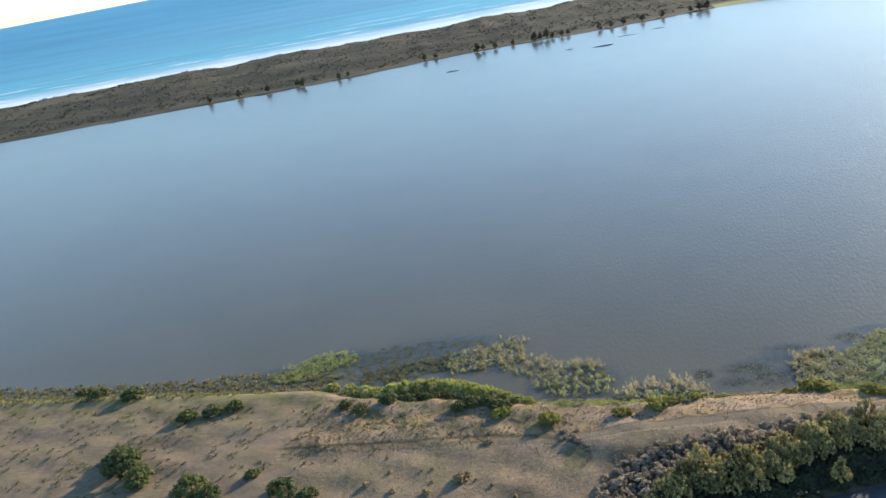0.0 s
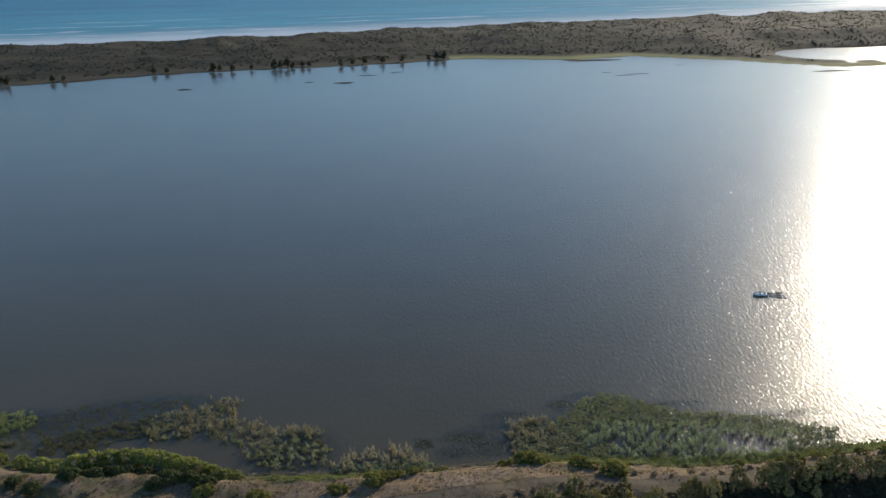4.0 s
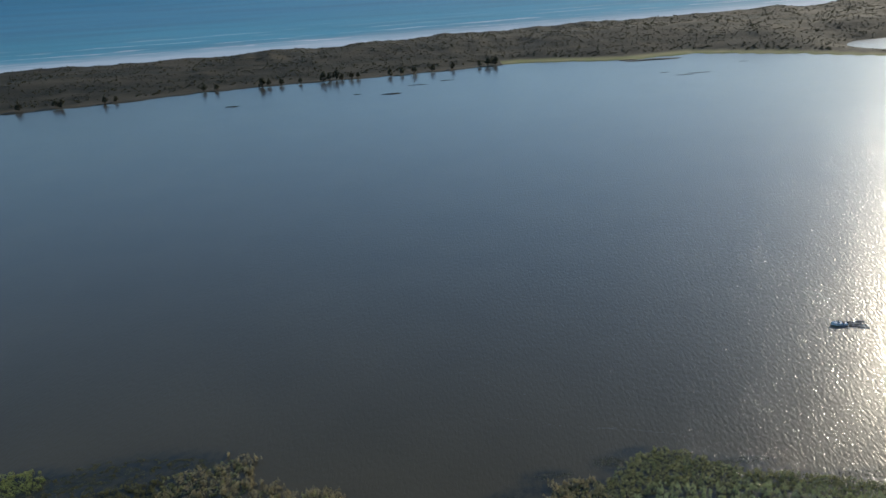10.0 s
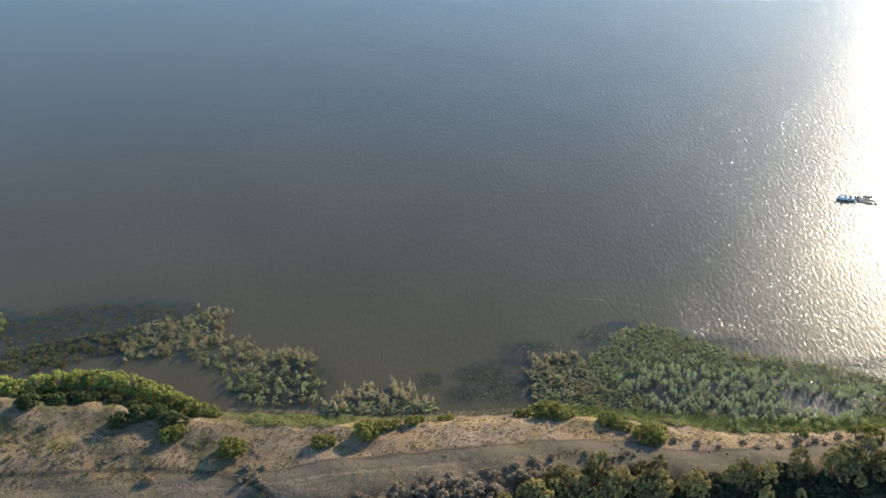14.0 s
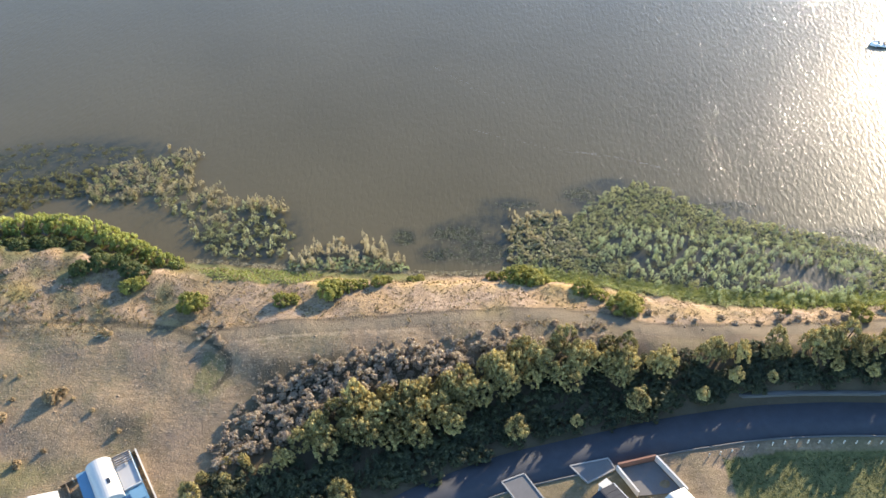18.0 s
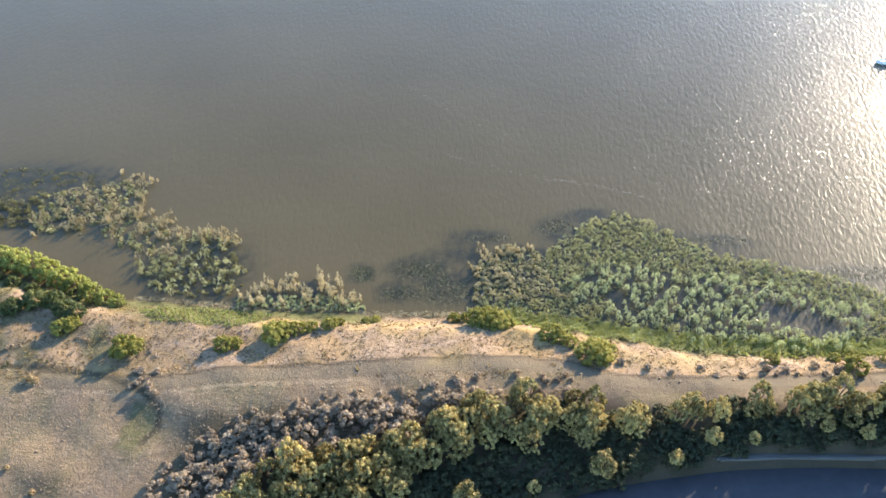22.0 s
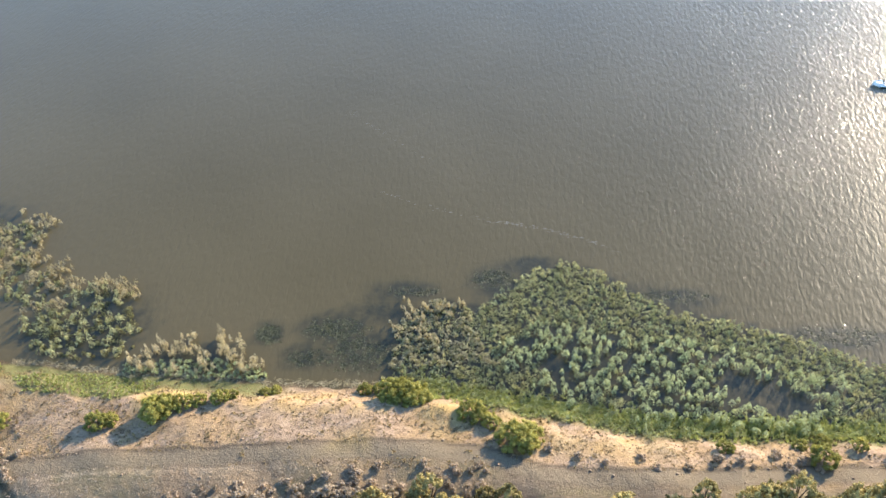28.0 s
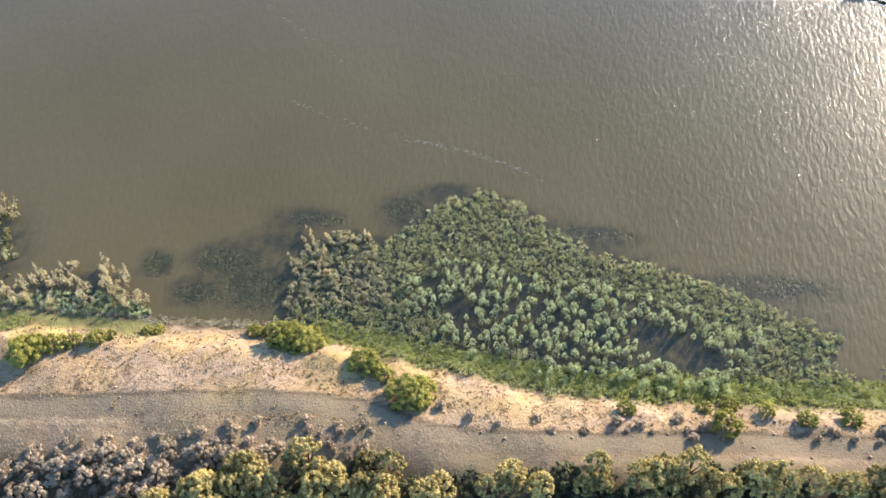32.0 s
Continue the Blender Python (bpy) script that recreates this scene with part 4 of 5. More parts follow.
# bleached stems that stand out into the water at the tip of the ragged side
def stalks(spots, count, spread, lo, hi, rng):
    """Points along short ragged lines that lean out over the water from the given spots."""
    px, py = [], []
    for k in range(count):
        cx, cy = spots[rng.randint(len(spots))]
        a, q = radians(rng.uniform(lo, hi)), np.linspace(0, rng.uniform(0.8, 2.8), 5)
        px.append(cx + rng.normal(0, spread) + q * math.cos(a) + rng.normal(0, 0.15, 5))
        py.append(cy + rng.normal(0, spread) + q * math.sin(a) + rng.normal(0, 0.15, 5))
    return np.concatenate(px), np.concatenate(py)


tip_x, tip_y = stalks([(-1, 15), (0, 18), (3, 19), (6, 20), (2, 16), (8, 20.5)], 26, 1.3, 70, 190, rng)
tip = puffs(tip_x, tip_y, on_water(tip_x, tip_y), rng.uniform(0.15, 0.34, len(tip_x)), rng.uniform(0.5, 1.7, len(tip_x)), 44, 0.15, rng)
bed("dead_reeds", *tip, REED_DRY, "bleached dead reeds at the tip of the reed bed", "reeds")
# green fringe at the foot of the sand
fx = rng.uniform(2, 112, 4200)
fy = ramp(fx, SHORE) + rng.normal(0, 1.1, 4200) - 0.2
V, F = tufts(fx, fy, height(fx, fy) - 0.03, 0.6, 0.5, 16, 0.09, rng)
bed("fringe_grass", V, F, GRASS_BLADE, "green grass fringe between the sand and the reeds", "grass")

REED_ARM = [(-121, 44), (-111, 49), (-95, 47.6), (-84, 45), (-76.4, 43.4), (-71.5, 41), (-72.2, 36.4), (-69.6, 31), (-63.4, 28.8), (-64.6, 22.6), (-57.5, 26.6), (-51, 24.4), (-47, 20), (-46, 10.4), (-52, 8.6), (-57, 8.2), (-65, 10.8), (-68, 17.6), (-75.4, 25), (-84, 26), (-97.7, 27.4), (-105, 24), (-112, 22), (-135, 28), (-150, 34), (-135, 37)]
x, y = scatter(REED_ARM, 0.9, rng, 0.95)
keep = shaggy(x, y, REED_ARM, 2.6, 43) & (wave_noise(x, y, 6, 44) > -0.75)
x, y = x[keep], y[keep]
lumps = 0.8 * wave_noise(x, y, 3.6, 45) + rng.uniform(-0.5, 0.5, len(x))
edge = ((x > -90) & (y < 41 + 0.1 * x + 8) & (y > 23) & (x < -62)) | ((x > -70) & (y > 19))
drowned = (y > 39 + 0.25 * (x + 90)) & (x < -76) | (x < -119)
sunk = drowned & (y > 30) & (wave_noise(x, y, 5, 48) + rng.uniform(-0.8, 0.8, len(x)) < -0.35)
x, y, lumps, edge, drowned = x[~sunk], y[~sunk], lumps[~sunk], edge[~sunk], drowned[~sunk]
murk = (x > -61 + 0.8 * wave_noise(x, y, 4, 49)) & (x < -45) & (y < 26)
edge, drowned = edge & ~murk, drowned & ~murk
for sel, tall, spread, mat, name, label in ((murk & (lumps > 0.0), 1.2, 0.75, REED_OLIVE, "murky_reeds", "feathery olive reeds over dark water"),
                                            (murk & (lumps <= 0.0), 0.7, 0.9, REED_MURK, "murky_reeds", "low brown reeds over dark water"),
                                            (edge & ~drowned & (lumps > 0.12), 1.5, 0.85, REED_DRY, "dead_reeds", "straw-coloured dead reeds in ragged clumps in the water"),
                                            (~edge & ~drowned & ~murk & (x < -93), 0.9, 0.8, REED_MURK, "reed_arm", "dark olive reeds in the shallows"),
                                            (~edge & ~drowned & ~murk & (x >= -93), 1.2, 0.8, REED_OLIVE, "reed_arm", "olive-green reeds in an arm round a shallow pool"),
                                            (edge & ~drowned & (lumps <= 0.12), 0.9, 0.7, REED_OLIVE, "reed_arm", "olive reeds among dead ones in the water"),
                                            (drowned, 0.2, 1.5, REED_MURK, "drowned_reeds", "dark half-drowned reeds in the lagoon")):
    V, F = puffs(x[sel], y[sel], on_water(x[sel], y[sel]), 0.7 * spread * rng.uniform(0.35, 1.35, sel.sum()), tall * (1 + 0.5 * lumps[sel]) * rng.uniform(0.6, 1.2, sel.sum()), 46, 0.18, rng)
    bed(name, V, F, mat, label, "reeds")

arm_x, arm_y = stalks([(-77, 43), (-72.5, 41), (-73, 37), (-71, 32), (-66, 29), (-65, 25), (-62, 26), (-77, 30), (-84, 28.5), (-92, 29), (-57, 25), (-52, 23)], 70, 0.9, -40, 110, rng)
V, F = puffs(arm_x, arm_y, on_water(arm_x, arm_y), rng.uniform(0.15, 0.36, len(arm_x)), rng.uniform(0.6, 2.0, len(arm_x)), 40, 0.16, rng)
bed("dead_reeds", V, F, REED_DRY, "bleached stalks leaning out from the reed arm", "reeds")

# ragged clumps of dead reeds along the beach
CLUMPS = [(-45.6, 8.8), (-43, 10), (-41.3, 11.7), (-39.6, 10.4), (-37.4, 13.2), (-36.6, 11), (-35, 9), (-31.8, 13.2), (-31, 11), (-29, 9.8), (-24.8, 8.2), (-27, 7.6), (-33, 7.4), (-38.6, 7.2), (-41.5, 7.6), (-28.6, 12), (-44, 7)]
cx = np.concatenate([c[0] + rng.normal(0, 0.75, 9) for c in CLUMPS])
cy = np.concatenate([c[1] + rng.normal(0, 0.75, 9) for c in CLUMPS])
V, F = puffs(cx, cy, on_water(cx, cy), rng.uniform(0.2, 0.48, len(cx)), rng.uniform(0.4, 3.0, len(cx)), 56, 0.17, rng)
bed("beach_reeds", V, F, REED_DRY, "pale ragged clumps of dead reeds at the water's edge", "reeds")
cx, cy = scatter([(-47, 8), (-40, 9), (-30, 9.5), (-22, 6.5), (-24, 5), (-36, 5.5), (-47, 6.5)], 0.9, rng)
V, F = tufts(cx, cy, on_water(cx, cy), 0.7, 0.6, 20, 0.1, rng, 0.4)
bed("beach_reeds", V, F, REED, "low green reeds at the water's edge", "reeds")

# brown marsh along the shore further up the lagoon
MARSH = [(-260, 44), (-225, 40), (-190, 37), (-160, 37), (-138, 37), (-124, 30), (-124, 22), (-150, 20), (-190, 22), (-230, 24), (-260, 28)]
x, y = scatter(MARSH, 1.7, rng)
keep = shaggy(x, y, MARSH, 2.5, 46)
x, y = x[keep], y[keep]
V, F = tufts(x, y, on_water(x, y), 1.0 + 0.3 * wave_noise(x, y, 6, 47), 1.1, 24, 0.18, rng, 0.45)
bed("marsh_reeds", V, F, REED_DARK, "brown-olive marsh reeds along the lagoon shore", "reeds")

# olive reed patch further up the shore
OUTER = [(-150, 30), (-146, 38), (-137, 45), (-128, 47), (-122, 43), (-124, 37), (-131, 33), (-140, 27)]
x, y = scatter(OUTER, 1.0, rng, 0.8)
keep = shaggy(x, y, OUTER, 1.6, 54)
x, y = x[keep], y[keep]
V, F = puffs(x, y, on_water(x, y), rng.uniform(0.4, 0.8, len(x)), 1.1 + 0.5 * wave_noise(x, y, 6, 55), 40, 0.2, rng)
bed("outer_reeds", V, F, GRASS_BLADE, "olive-green patch of reeds standing off the shore", "reeds")

# weed just under the surface
wx, wy = [], []
for cx, cy, rx, ry, n in ((-24, 14.8, 2.5, 2.2, 150), (-12.5, 16.0, 5.5, 2.6, 260), (-8, 10.5, 6.5, 4.2, 300), (-17, 9.6, 4, 2, 80), (0, 25, 5, 1.6, 60), (14, 28, 4, 2.4, 150), (70, 15, 12, 2.2, 140), (44, 24, 8, 1.6, 90), (-120, 40, 16, 4, 300)):
    a, q = rng.uniform(0, 6.28, n), np.sqrt(rng.uniform(0, 1, n)) * rng.uniform(0.6, 1.15, n)
    wx.append(cx + rx * q * np.cos(a))
    wy.append(cy + ry * q * np.sin(a))
wx, wy = np.concatenate(wx), np.concatenate(wy)
V, F = tufts(wx, wy, np.full(len(wx), -0.08), 0.14, 0.7, 22, 0.12, rng, 0.6)
bed("water_weed", V, F, WEED_LEAF, "dark patches of water weed breaking the surface", "weed")

# clods and stones over the sand and the bare field
cx, cy = rng.uniform(-125, 95, 4800), rng.uniform(-34, 8, 4800)
ok = (ramp(cx, SHORE) - cy > 1.2) & ~inside(BANK, cx, cy) & ((cy > -16) | (cx < -54))
cx, cy = cx[ok], cy[ok]
cr = rng.uniform(0.04, 0.12, len(cx)) * (1 + (rng.uniform(0, 1, len(cx)) > 0.96))
V = ICO_V[None] * (cr[:, None, None] * rng.uniform(0.7, 1.2, (len(cx), len(ICO_V), 1)) * np.array([1.3, 1.0, 0.7])) + np.stack([cx, cy, height(cx, cy) + 0.25 * cr], -1)[:, None]
F = ICO_F[None] + len(ICO_V) * np.arange(len(cx))[:, None, None]
CLOD = plain("sandy_clods", (0.27, 0.195, 0.13), 0.95, 0, 4.0, 0.4)
bed("sand_clods", V.reshape(-1, 3), F.reshape(-1, 3), CLOD, "small clods and stones strewn over sand and field", "stones")

# grass and straw on the land
gx, gy = scatter([(-64, 4.3), (-52, 6.2), (-39, 3.8), (-44, -0.8), (-60, 0.8)], 0.7, rng)
V, F = tufts(gx, gy, height(gx, gy) - 0.03, 0.4, 0.45, 18, 0.08, rng)
bed("marsh_grass", V, F, GRASS_BLADE, "low green marsh grass behind the beach", "grass")
sx, sy = rng.uniform(-125, 95, 11000), rng.uniform(-13, 12, 11000)
thin = wave_noise(sx, sy, 11, 51)
ok = (ramp(sx, SHORE) - sy > 1.6) & (line_gap(TRACK, sx, sy) > 1.3) & (thin > -0.35)
sx, sy = sx[ok], sy[ok]
V, F = tufts(sx, sy, height(sx, sy) - 0.03, rng.uniform(0.06, 0.26, len(sx)), 0.34, 11, 0.06, rng)
bed("beach_straw", V, F, STRAW, "dry straw tufts scattered over the sand", "grass")
sx, sy = rng.uniform(-125, 14, 13000), rng.uniform(-60, -11, 13000)
ok = ~inside(BANK, sx, sy) & (line_gap(TRACK, sx, sy) > 1.3) & ((sx < -54) | (sy > -30)) & (np.abs(sy - road_mid(sx)) > 4)
sx, sy = sx[ok], sy[ok]
V, F = tufts(sx, sy, height(sx, sy) - 0.03, rng.uniform(0.05, 0.2, len(sx)), 0.3, 10, 0.06, rng)
bed("field_straw", V, F, DRY_LEAF, "grey dry grass tufts over the field", "grass")
STUBBLE = leafy("brown_stubble", (0.05, 0.036, 0.022), (0.22, 0.15, 0.085), 0.2, 0.9, 0.9)
sx, sy = rng.uniform(-128, 95, 16000), rng.uniform(-13, 14, 16000)
ok = (ramp(sx, SHORE) - sy > 2.0) & (line_gap(TRACK, sx, sy) > 1.8) & (wave_noise(sx, sy, 6, 56) + 0.5 * wave_noise(sx, sy, 2.4, 57) + rng.uniform(-0.9, 0.9, len(sx)) + 0.7 * sstep(-55, -75, sx) > 0.25)
sx, sy = sx[ok], sy[ok]
V, F = tufts(sx, sy, height(sx, sy) - 0.03, rng.uniform(0.06, 0.3, len(sx)), rng.uniform(0.2, 0.5, len(sx)), 7, 0.09, rng)
bed("dune_stubble", V, F, STUBBLE, "dark brown stubble dotted over the sand", "grass")
# bleached reed litter washed up along the beach
wx = rng.uniform(-66, 4, 900)
wy = ramp(wx, SHORE) + rng.normal(0.1, 0.35, 900)
V, F = tufts(wx, wy, np.maximum(height(wx, wy), 0.0) + 0.01, 0.08, 0.5, 9, 0.06, rng, 0.7)
bed("reed_litter", V, F, REED_DRY, "bleached reed litter washed up along the beach", "litter")
# brown heath over the land further up the shore
hx, hy = scatter([(-260, 22), (-190, 18), (-150, 16), (-128, 12), (-110, 4), (-90, -3), (-70, -8), (-95, -12), (-130, -20), (-190, -40), (-260, -40)], 2.6, rng, 0.8)
ok = wave_noise(hx, hy, 17, 53) + rng.uniform(-0.5, 0.5, len(hx)) > -0.05
hx, hy = hx[ok], hy[ok]
V, F = tufts(hx, hy, height(hx, hy) - 0.03, rng.uniform(0.3, 0.8, len(hx)), 0.9, 22, 0.11, rng, 0.5)
bed("heath", V, F, REED_DARK, "low brown-olive heath over the sandy land", "heath")
# dark leafless stubs on the sand
sx, sy = rng.uniform(-70, 90, 240), rng.uniform(-12, 2, 240)
ok = (ramp(sx, SHORE) - sy > 3) & (wave_noise(sx, sy, 9, 52) > 0.1)
sx, sy = sx[ok], sy[ok]
V, F = tufts(sx, sy, height(sx, sy) - 0.03, rng.uniform(0.15, 0.4, len(sx)), 0.5, 26, 0.07, rng)
bed("dune_tufts", V, F, STRAW, "small straw-coloured grass tufts on the dune", "grass")


# ---------------------------------------------------------------- the far spit
rng = np.random.RandomState(23)
fx, fy = rng.uniform(-760, 900, 30000), rng.uniform(560, 1120, 30000)
inland = fy - ramp(fx, FAR_SHORE)
ok = (inland > np.where(fx > 84, 34, 3)) & (sea_edge(fx) - fy > 34) & (height(fx, fy) > 0.8) & (wave_noise(fx, fy, 60, 61) + 0.6 * wave_noise(fx, fy, 22, 62) > rng.uniform(-1.4, 0.3, 30000))
fx, fy, inland = fx[ok][:10500], fy[ok][:10500], inland[ok][:10500]
size = rng.uniform(0.6, 1.4, len(fx)) * (1 + 0.5 * (inland < 50))
V, F = leaves_on(np.c_[fx, fy, height(fx, fy) + (-0.30) * size, size], 6, 0.6, rng)
bed("far_scrub", V, F, FAR_LEAF, "dark wind-cut scrub over the dunes of the far spit", "scrub")
far_kinds = [make_plant("far_tree", rng, 2.6, 8.0, 14, 1.1, 26, 0.5, FAR_LEAF, "dark tree on the far lagoon shore", "tree", 4, 0.3) for _ in range(3)]
grow(far_kinds, [(-333, 645, 0.9), (-340, 650, 1.0), (-296, 652, 0.8), (-288, 658, 0.7), (-212, 684, 0.8), (-200, 687, 0.75), (-157, 690, 1.25), (-150, 692, 0.8), (-138, 692, 0.9), (-98, 698, 1.1), (-92, 700, 0.9), (-86, 703, 1.1), (-80, 702, 0.8), (-70, 704, 0.8), (-64, 706, 0.7), (-32, 706, 0.9), (-8, 712, 0.95), (11, 716, 0.9), (32, 722, 0.75), (60, 726, 0.7), (69, 730, 1.1), (77, 732, 1.1), (-370, 642, 1.0), (-400, 636, 1.1), (-430, 630, 0.9), (-120, 697, 0.7), (-20, 708, 0.7)], rng, "trees on the far shore")


def islet(name, cx, cy, rx, ry, tall, material, label, seed):
    r = np.random.RandomState(seed)
    n, rows, V = 26, 4, []
    k = np.arange(n) * 2 * math.pi / n
    wob = 1 + 0.18 * np.sin(3 * k + r.uniform(0, 6)) + 0.14 * np.sin(5 * k + r.uniform(0, 6)) + r.uniform(-0.08, 0.08, n)
    for j in range(rows):
        q = 1 - j / rows
        V.append(np.c_[cx + rx * q * wob * np.cos(k), cy + ry * q * wob * np.sin(k), np.full(n, -0.2 + (tall + 0.2) * (1 - q ** 2)) + r.uniform(-0.05, 0.05, n)])
    V = np.concatenate(V)
    F = [[j * n + i, j * n + (i + 1) % n, (j + 1) * n + (i + 1) % n, (j + 1) * n + i] for j in range(rows - 1) for i in range(n)]
    me = bpy.data.meshes.new(name)
    me.from_pydata(V.tolist(), [], F + [list(range((rows - 1) * n, rows * n))])
    return tagged(part(name, me, material), label, "islet", "islets in the lagoon")


MUD = plain("dark_mud", (0.06, 0.055, 0.035), 0.9, 0, 0.6, 0.4)
for k, (cx, cy, rx, ry, tall) in enumerate(((-31, 594, 9.5, 3.2, 0.7), (-169, 585, 6.5, 2.4, 0.6), (-62, 604, 5, 1.5, 0.35), (-7, 635, 12, 2, 0.3), (20, 650, 9, 1.6, 0.3), (229, 692, 32, 6, 0.8), (206, 700, 11, 4, 0.6), (226, 586, 12, 1.8, 0.25), (240, 592, 15, 1.8, 0.25), (214, 606, 6, 1.4, 0.2), (420, 572, 20, 3.4, 0.6), (300, 640, 6, 1.6, 0.25))):
    islet("mud_islet", cx, cy, rx, ry, tall, MUD, "low dark mud islet with weed in the lagoon", 70 + k)


# ---------------------------------------------------------------- houses by the road
WHITE = plain("white_render", (0.52, 0.50, 0.46), 0.8, 0, 2.5, 0.10)
CREAM = plain("cream_render", (0.60, 0.53, 0.42), 0.8, 0, 2.5, 0.14)
ROOF_PALE = plain("pale_metal_roof", (0.50, 0.47, 0.42), 0.5, 0.0, 3.0, 0.12, 0.3)
ROOF_GREY = plain("grey_metal_roof", (0.16, 0.20, 0.25), 0.45, 0.0, 3.0, 0.14, 0.5)
ROOF_BLUE = plain("blue_sheet_roof", (0.095, 0.2, 0.28), 0.5, 0.0, 3.0, 0.15, 0.4)
ROOF_DARK = plain("charcoal_metal_roof", (0.035, 0.038, 0.045), 0.85, 0.0, 3.0, 0.2, 0.1)
BRICK = plain("red_brown_wall", (0.26, 0.13, 0.085), 0.85, 0, 5.0, 0.3)
TIMBER = plain("weathered_timber", (0.17, 0.125, 0.085), 0.85, 0, 7.0, 0.3)
PAVING = plain("grey_paving", (0.13, 0.125, 0.12), 0.85, 0, 3.0, 0.2)
PANEL = plain("solar_glass", (0.02, 0.03, 0.055), 0.12, 0.0, 8.0, 0.1, 0.6)
WINDOW_GLASS = plain("dark_window_glass", (0.03, 0.035, 0.04), 0.06, 0.0, 5.0, 0.1, 0.6)
STEEL = plain("galvanised_steel", (0.55, 0.55, 0.55), 0.4, 0.8, 10.0, 0.1)


def house_root(name, x, y, turn, label):
    root = new(name)
    root.matrix_basis = Matrix.Translation((x, y, ground_z(x, y))) @ Matrix.Rotation(radians(turn), 4, "Z")
    return tagged(root, label, "house", "houses by the road")


def add_window(root, x, y, z, w, h, along, name="window"):
    """A framed window proud of the wall; along: 0 for a wall that runs in x, 1 in y."""
    d = 0.08
    size = (w, d) if along == 0 else (d, w)
    fr = part(name, box(size[0], size[1], h, (x, y, z)), WHITE, root)
    inner = (w - 0.16, d + 0.03) if along == 0 else (d + 0.03, w - 0.16)
    part("pane", box(inner[0], inner[1], h - 0.16, (x, y, z + 0.08)), WINDOW_GLASS, fr)


def gable_roof(root, x0, x1, y0, y1, z, rise, mat, over=0.35, ribs=True):
    """Two roof slopes with ridge along y, each a sheet with raised ribs, and a ridge cap."""
    xm = (x0 + x1) / 2
    for side, xe in ((-1, x0 - over), (1, x1 + over)):
        drop = rise * over / ((x1 - x0) / 2)
        sheet = part("roof_slope", slab([(xe, y0 - over, z - drop), (xm, y0 - over, z + rise), (xm, y1 + over, z + rise), (xe, y1 + over, z - drop)][::side], 0.12), mat, root)
        if ribs:
            k = y0 - over + 0.3
            while k < y1 + over - 0.2:
                part("rib", slab([(xe, k, z - drop + 0.05), (xm, k, z + rise + 0.05), (xm, k + 0.06, z + rise + 0.05), (xe, k + 0.06, z - drop + 0.05)][::side], 0.06), mat, sheet)
                k += 0.9
    part("ridge_cap", box(0.3, y1 - y0 + 2 * over, 0.08, (xm, (y0 + y1) / 2, z + rise - 0.02)), mat, root)


def gable_walls(root, x0, x1, y0, y1, z, rise, mat):
    for ya in (y0, y1 - 0.22):
        bm = bmesh.new()
        prof = [(x0, 0), (x1, 0), (x1, z), ((x0 + x1) / 2, z + rise - 0.1), (x0, z)]
        a = [bm.verts.new((px, ya, pz - (0.3 if pz == 0 else 0))) for px, pz in prof]
        b = [bm.verts.new((px, ya + 0.22, pz - (0.3 if pz == 0 else 0))) for px, pz in prof]
        bm.faces.new(a)
        bm.faces.new(b[::-1])
        for i in range(5):
            bm.faces.new((a[i], a[(i + 1) % 5], b[(i + 1) % 5], b[i]))
        bmesh.ops.recalc_face_normals(bm, faces=bm.faces)
        part("wall", bm, mat, root)
    for xa in (x0 + 0.11, x1 - 0.11):
        part("wall", box(0.22, y1 - y0 - 0.44, z + 0.3, (xa, (y0 + y1) / 2, -0.3)), mat, root)


# house with the white barrel roof, beside the field
h1 = house_root("barrel_roof_house", -65.0, -36.8, 32, "house with white barrel roof and flat blue sheet roofs")
part("wall", box(8.0, 13.0, 3.2, (-4.9, -7.6, -0.3)), CREAM, h1)
part("flat_roof", box(8.3, 13.4, 0.2, (-4.9, -7.6, 2.9)), ROOF_BLUE, h1)
TERRACE = plain("pale_terrace_tiles", (0.36, 0.35, 0.33), 0.8, 0, 2.5, 0.12)
terrace = part("terrace", box(2.7, 6.6, 0.2, (-2.2, -4.4, 3.1)), TERRACE, h1, "pale tiled roof terrace")
for tx, ty, sx, sy in ((-2.2, -1.2, 2.7, 0.12), (-0.9, -4.4, 0.12, 6.5), (-2.2, -7.6, 2.7, 0.12)):
    part("parapet", box(sx, sy, 0.22, (tx, ty, 3.3)), WHITE, terrace)
for k in range(5):
    part("pergola_beam", box(2.7, 0.1, 0.12, (-2.2, -1.5 - 0.42 * k, 3.75)), TIMBER, terrace)
for k in (-3.4, -1.0):
    part("pergola_post", box(0.1, 0.1, 0.46, (k, -1.5, 3.3)), TIMBER, terrace)
    part("pergola_post", box(0.1, 0.1, 0.46, (k, -3.18, 3.3)), TIMBER, terrace)
    part("pergola_rail", box(0.08, 2.0, 0.1, (k, -2.34, 3.66)), TIMBER, terrace)
bm = bmesh.new()
prof = [(1.95 * math.cos(a), 1.55 * math.sin(a)) for a in np.linspace(0, math.pi, 17)]
rows = []
for yy in (-1.0, -8.4):
    rows.append([bm.verts.new((-5.6 + px, yy, 3.1 + pz)) for px, pz in prof])
for i in range(16):
    bm.faces.new((rows[0][i], rows[0][i + 1], rows[1][i + 1], rows[1][i]))
bm.faces.new(rows[0])
bm.faces.new(rows[1][::-1])
bmesh.ops.recalc_face_normals(bm, faces=bm.faces)
barrel = part("barrel_roof", bm, ROOF_PALE, h1, "smooth white barrel roof")
part("skylight", box(0.5, 0.9, 0.12, (-5.0, -5.6, 4.56)), WINDOW_GLASS, barrel)
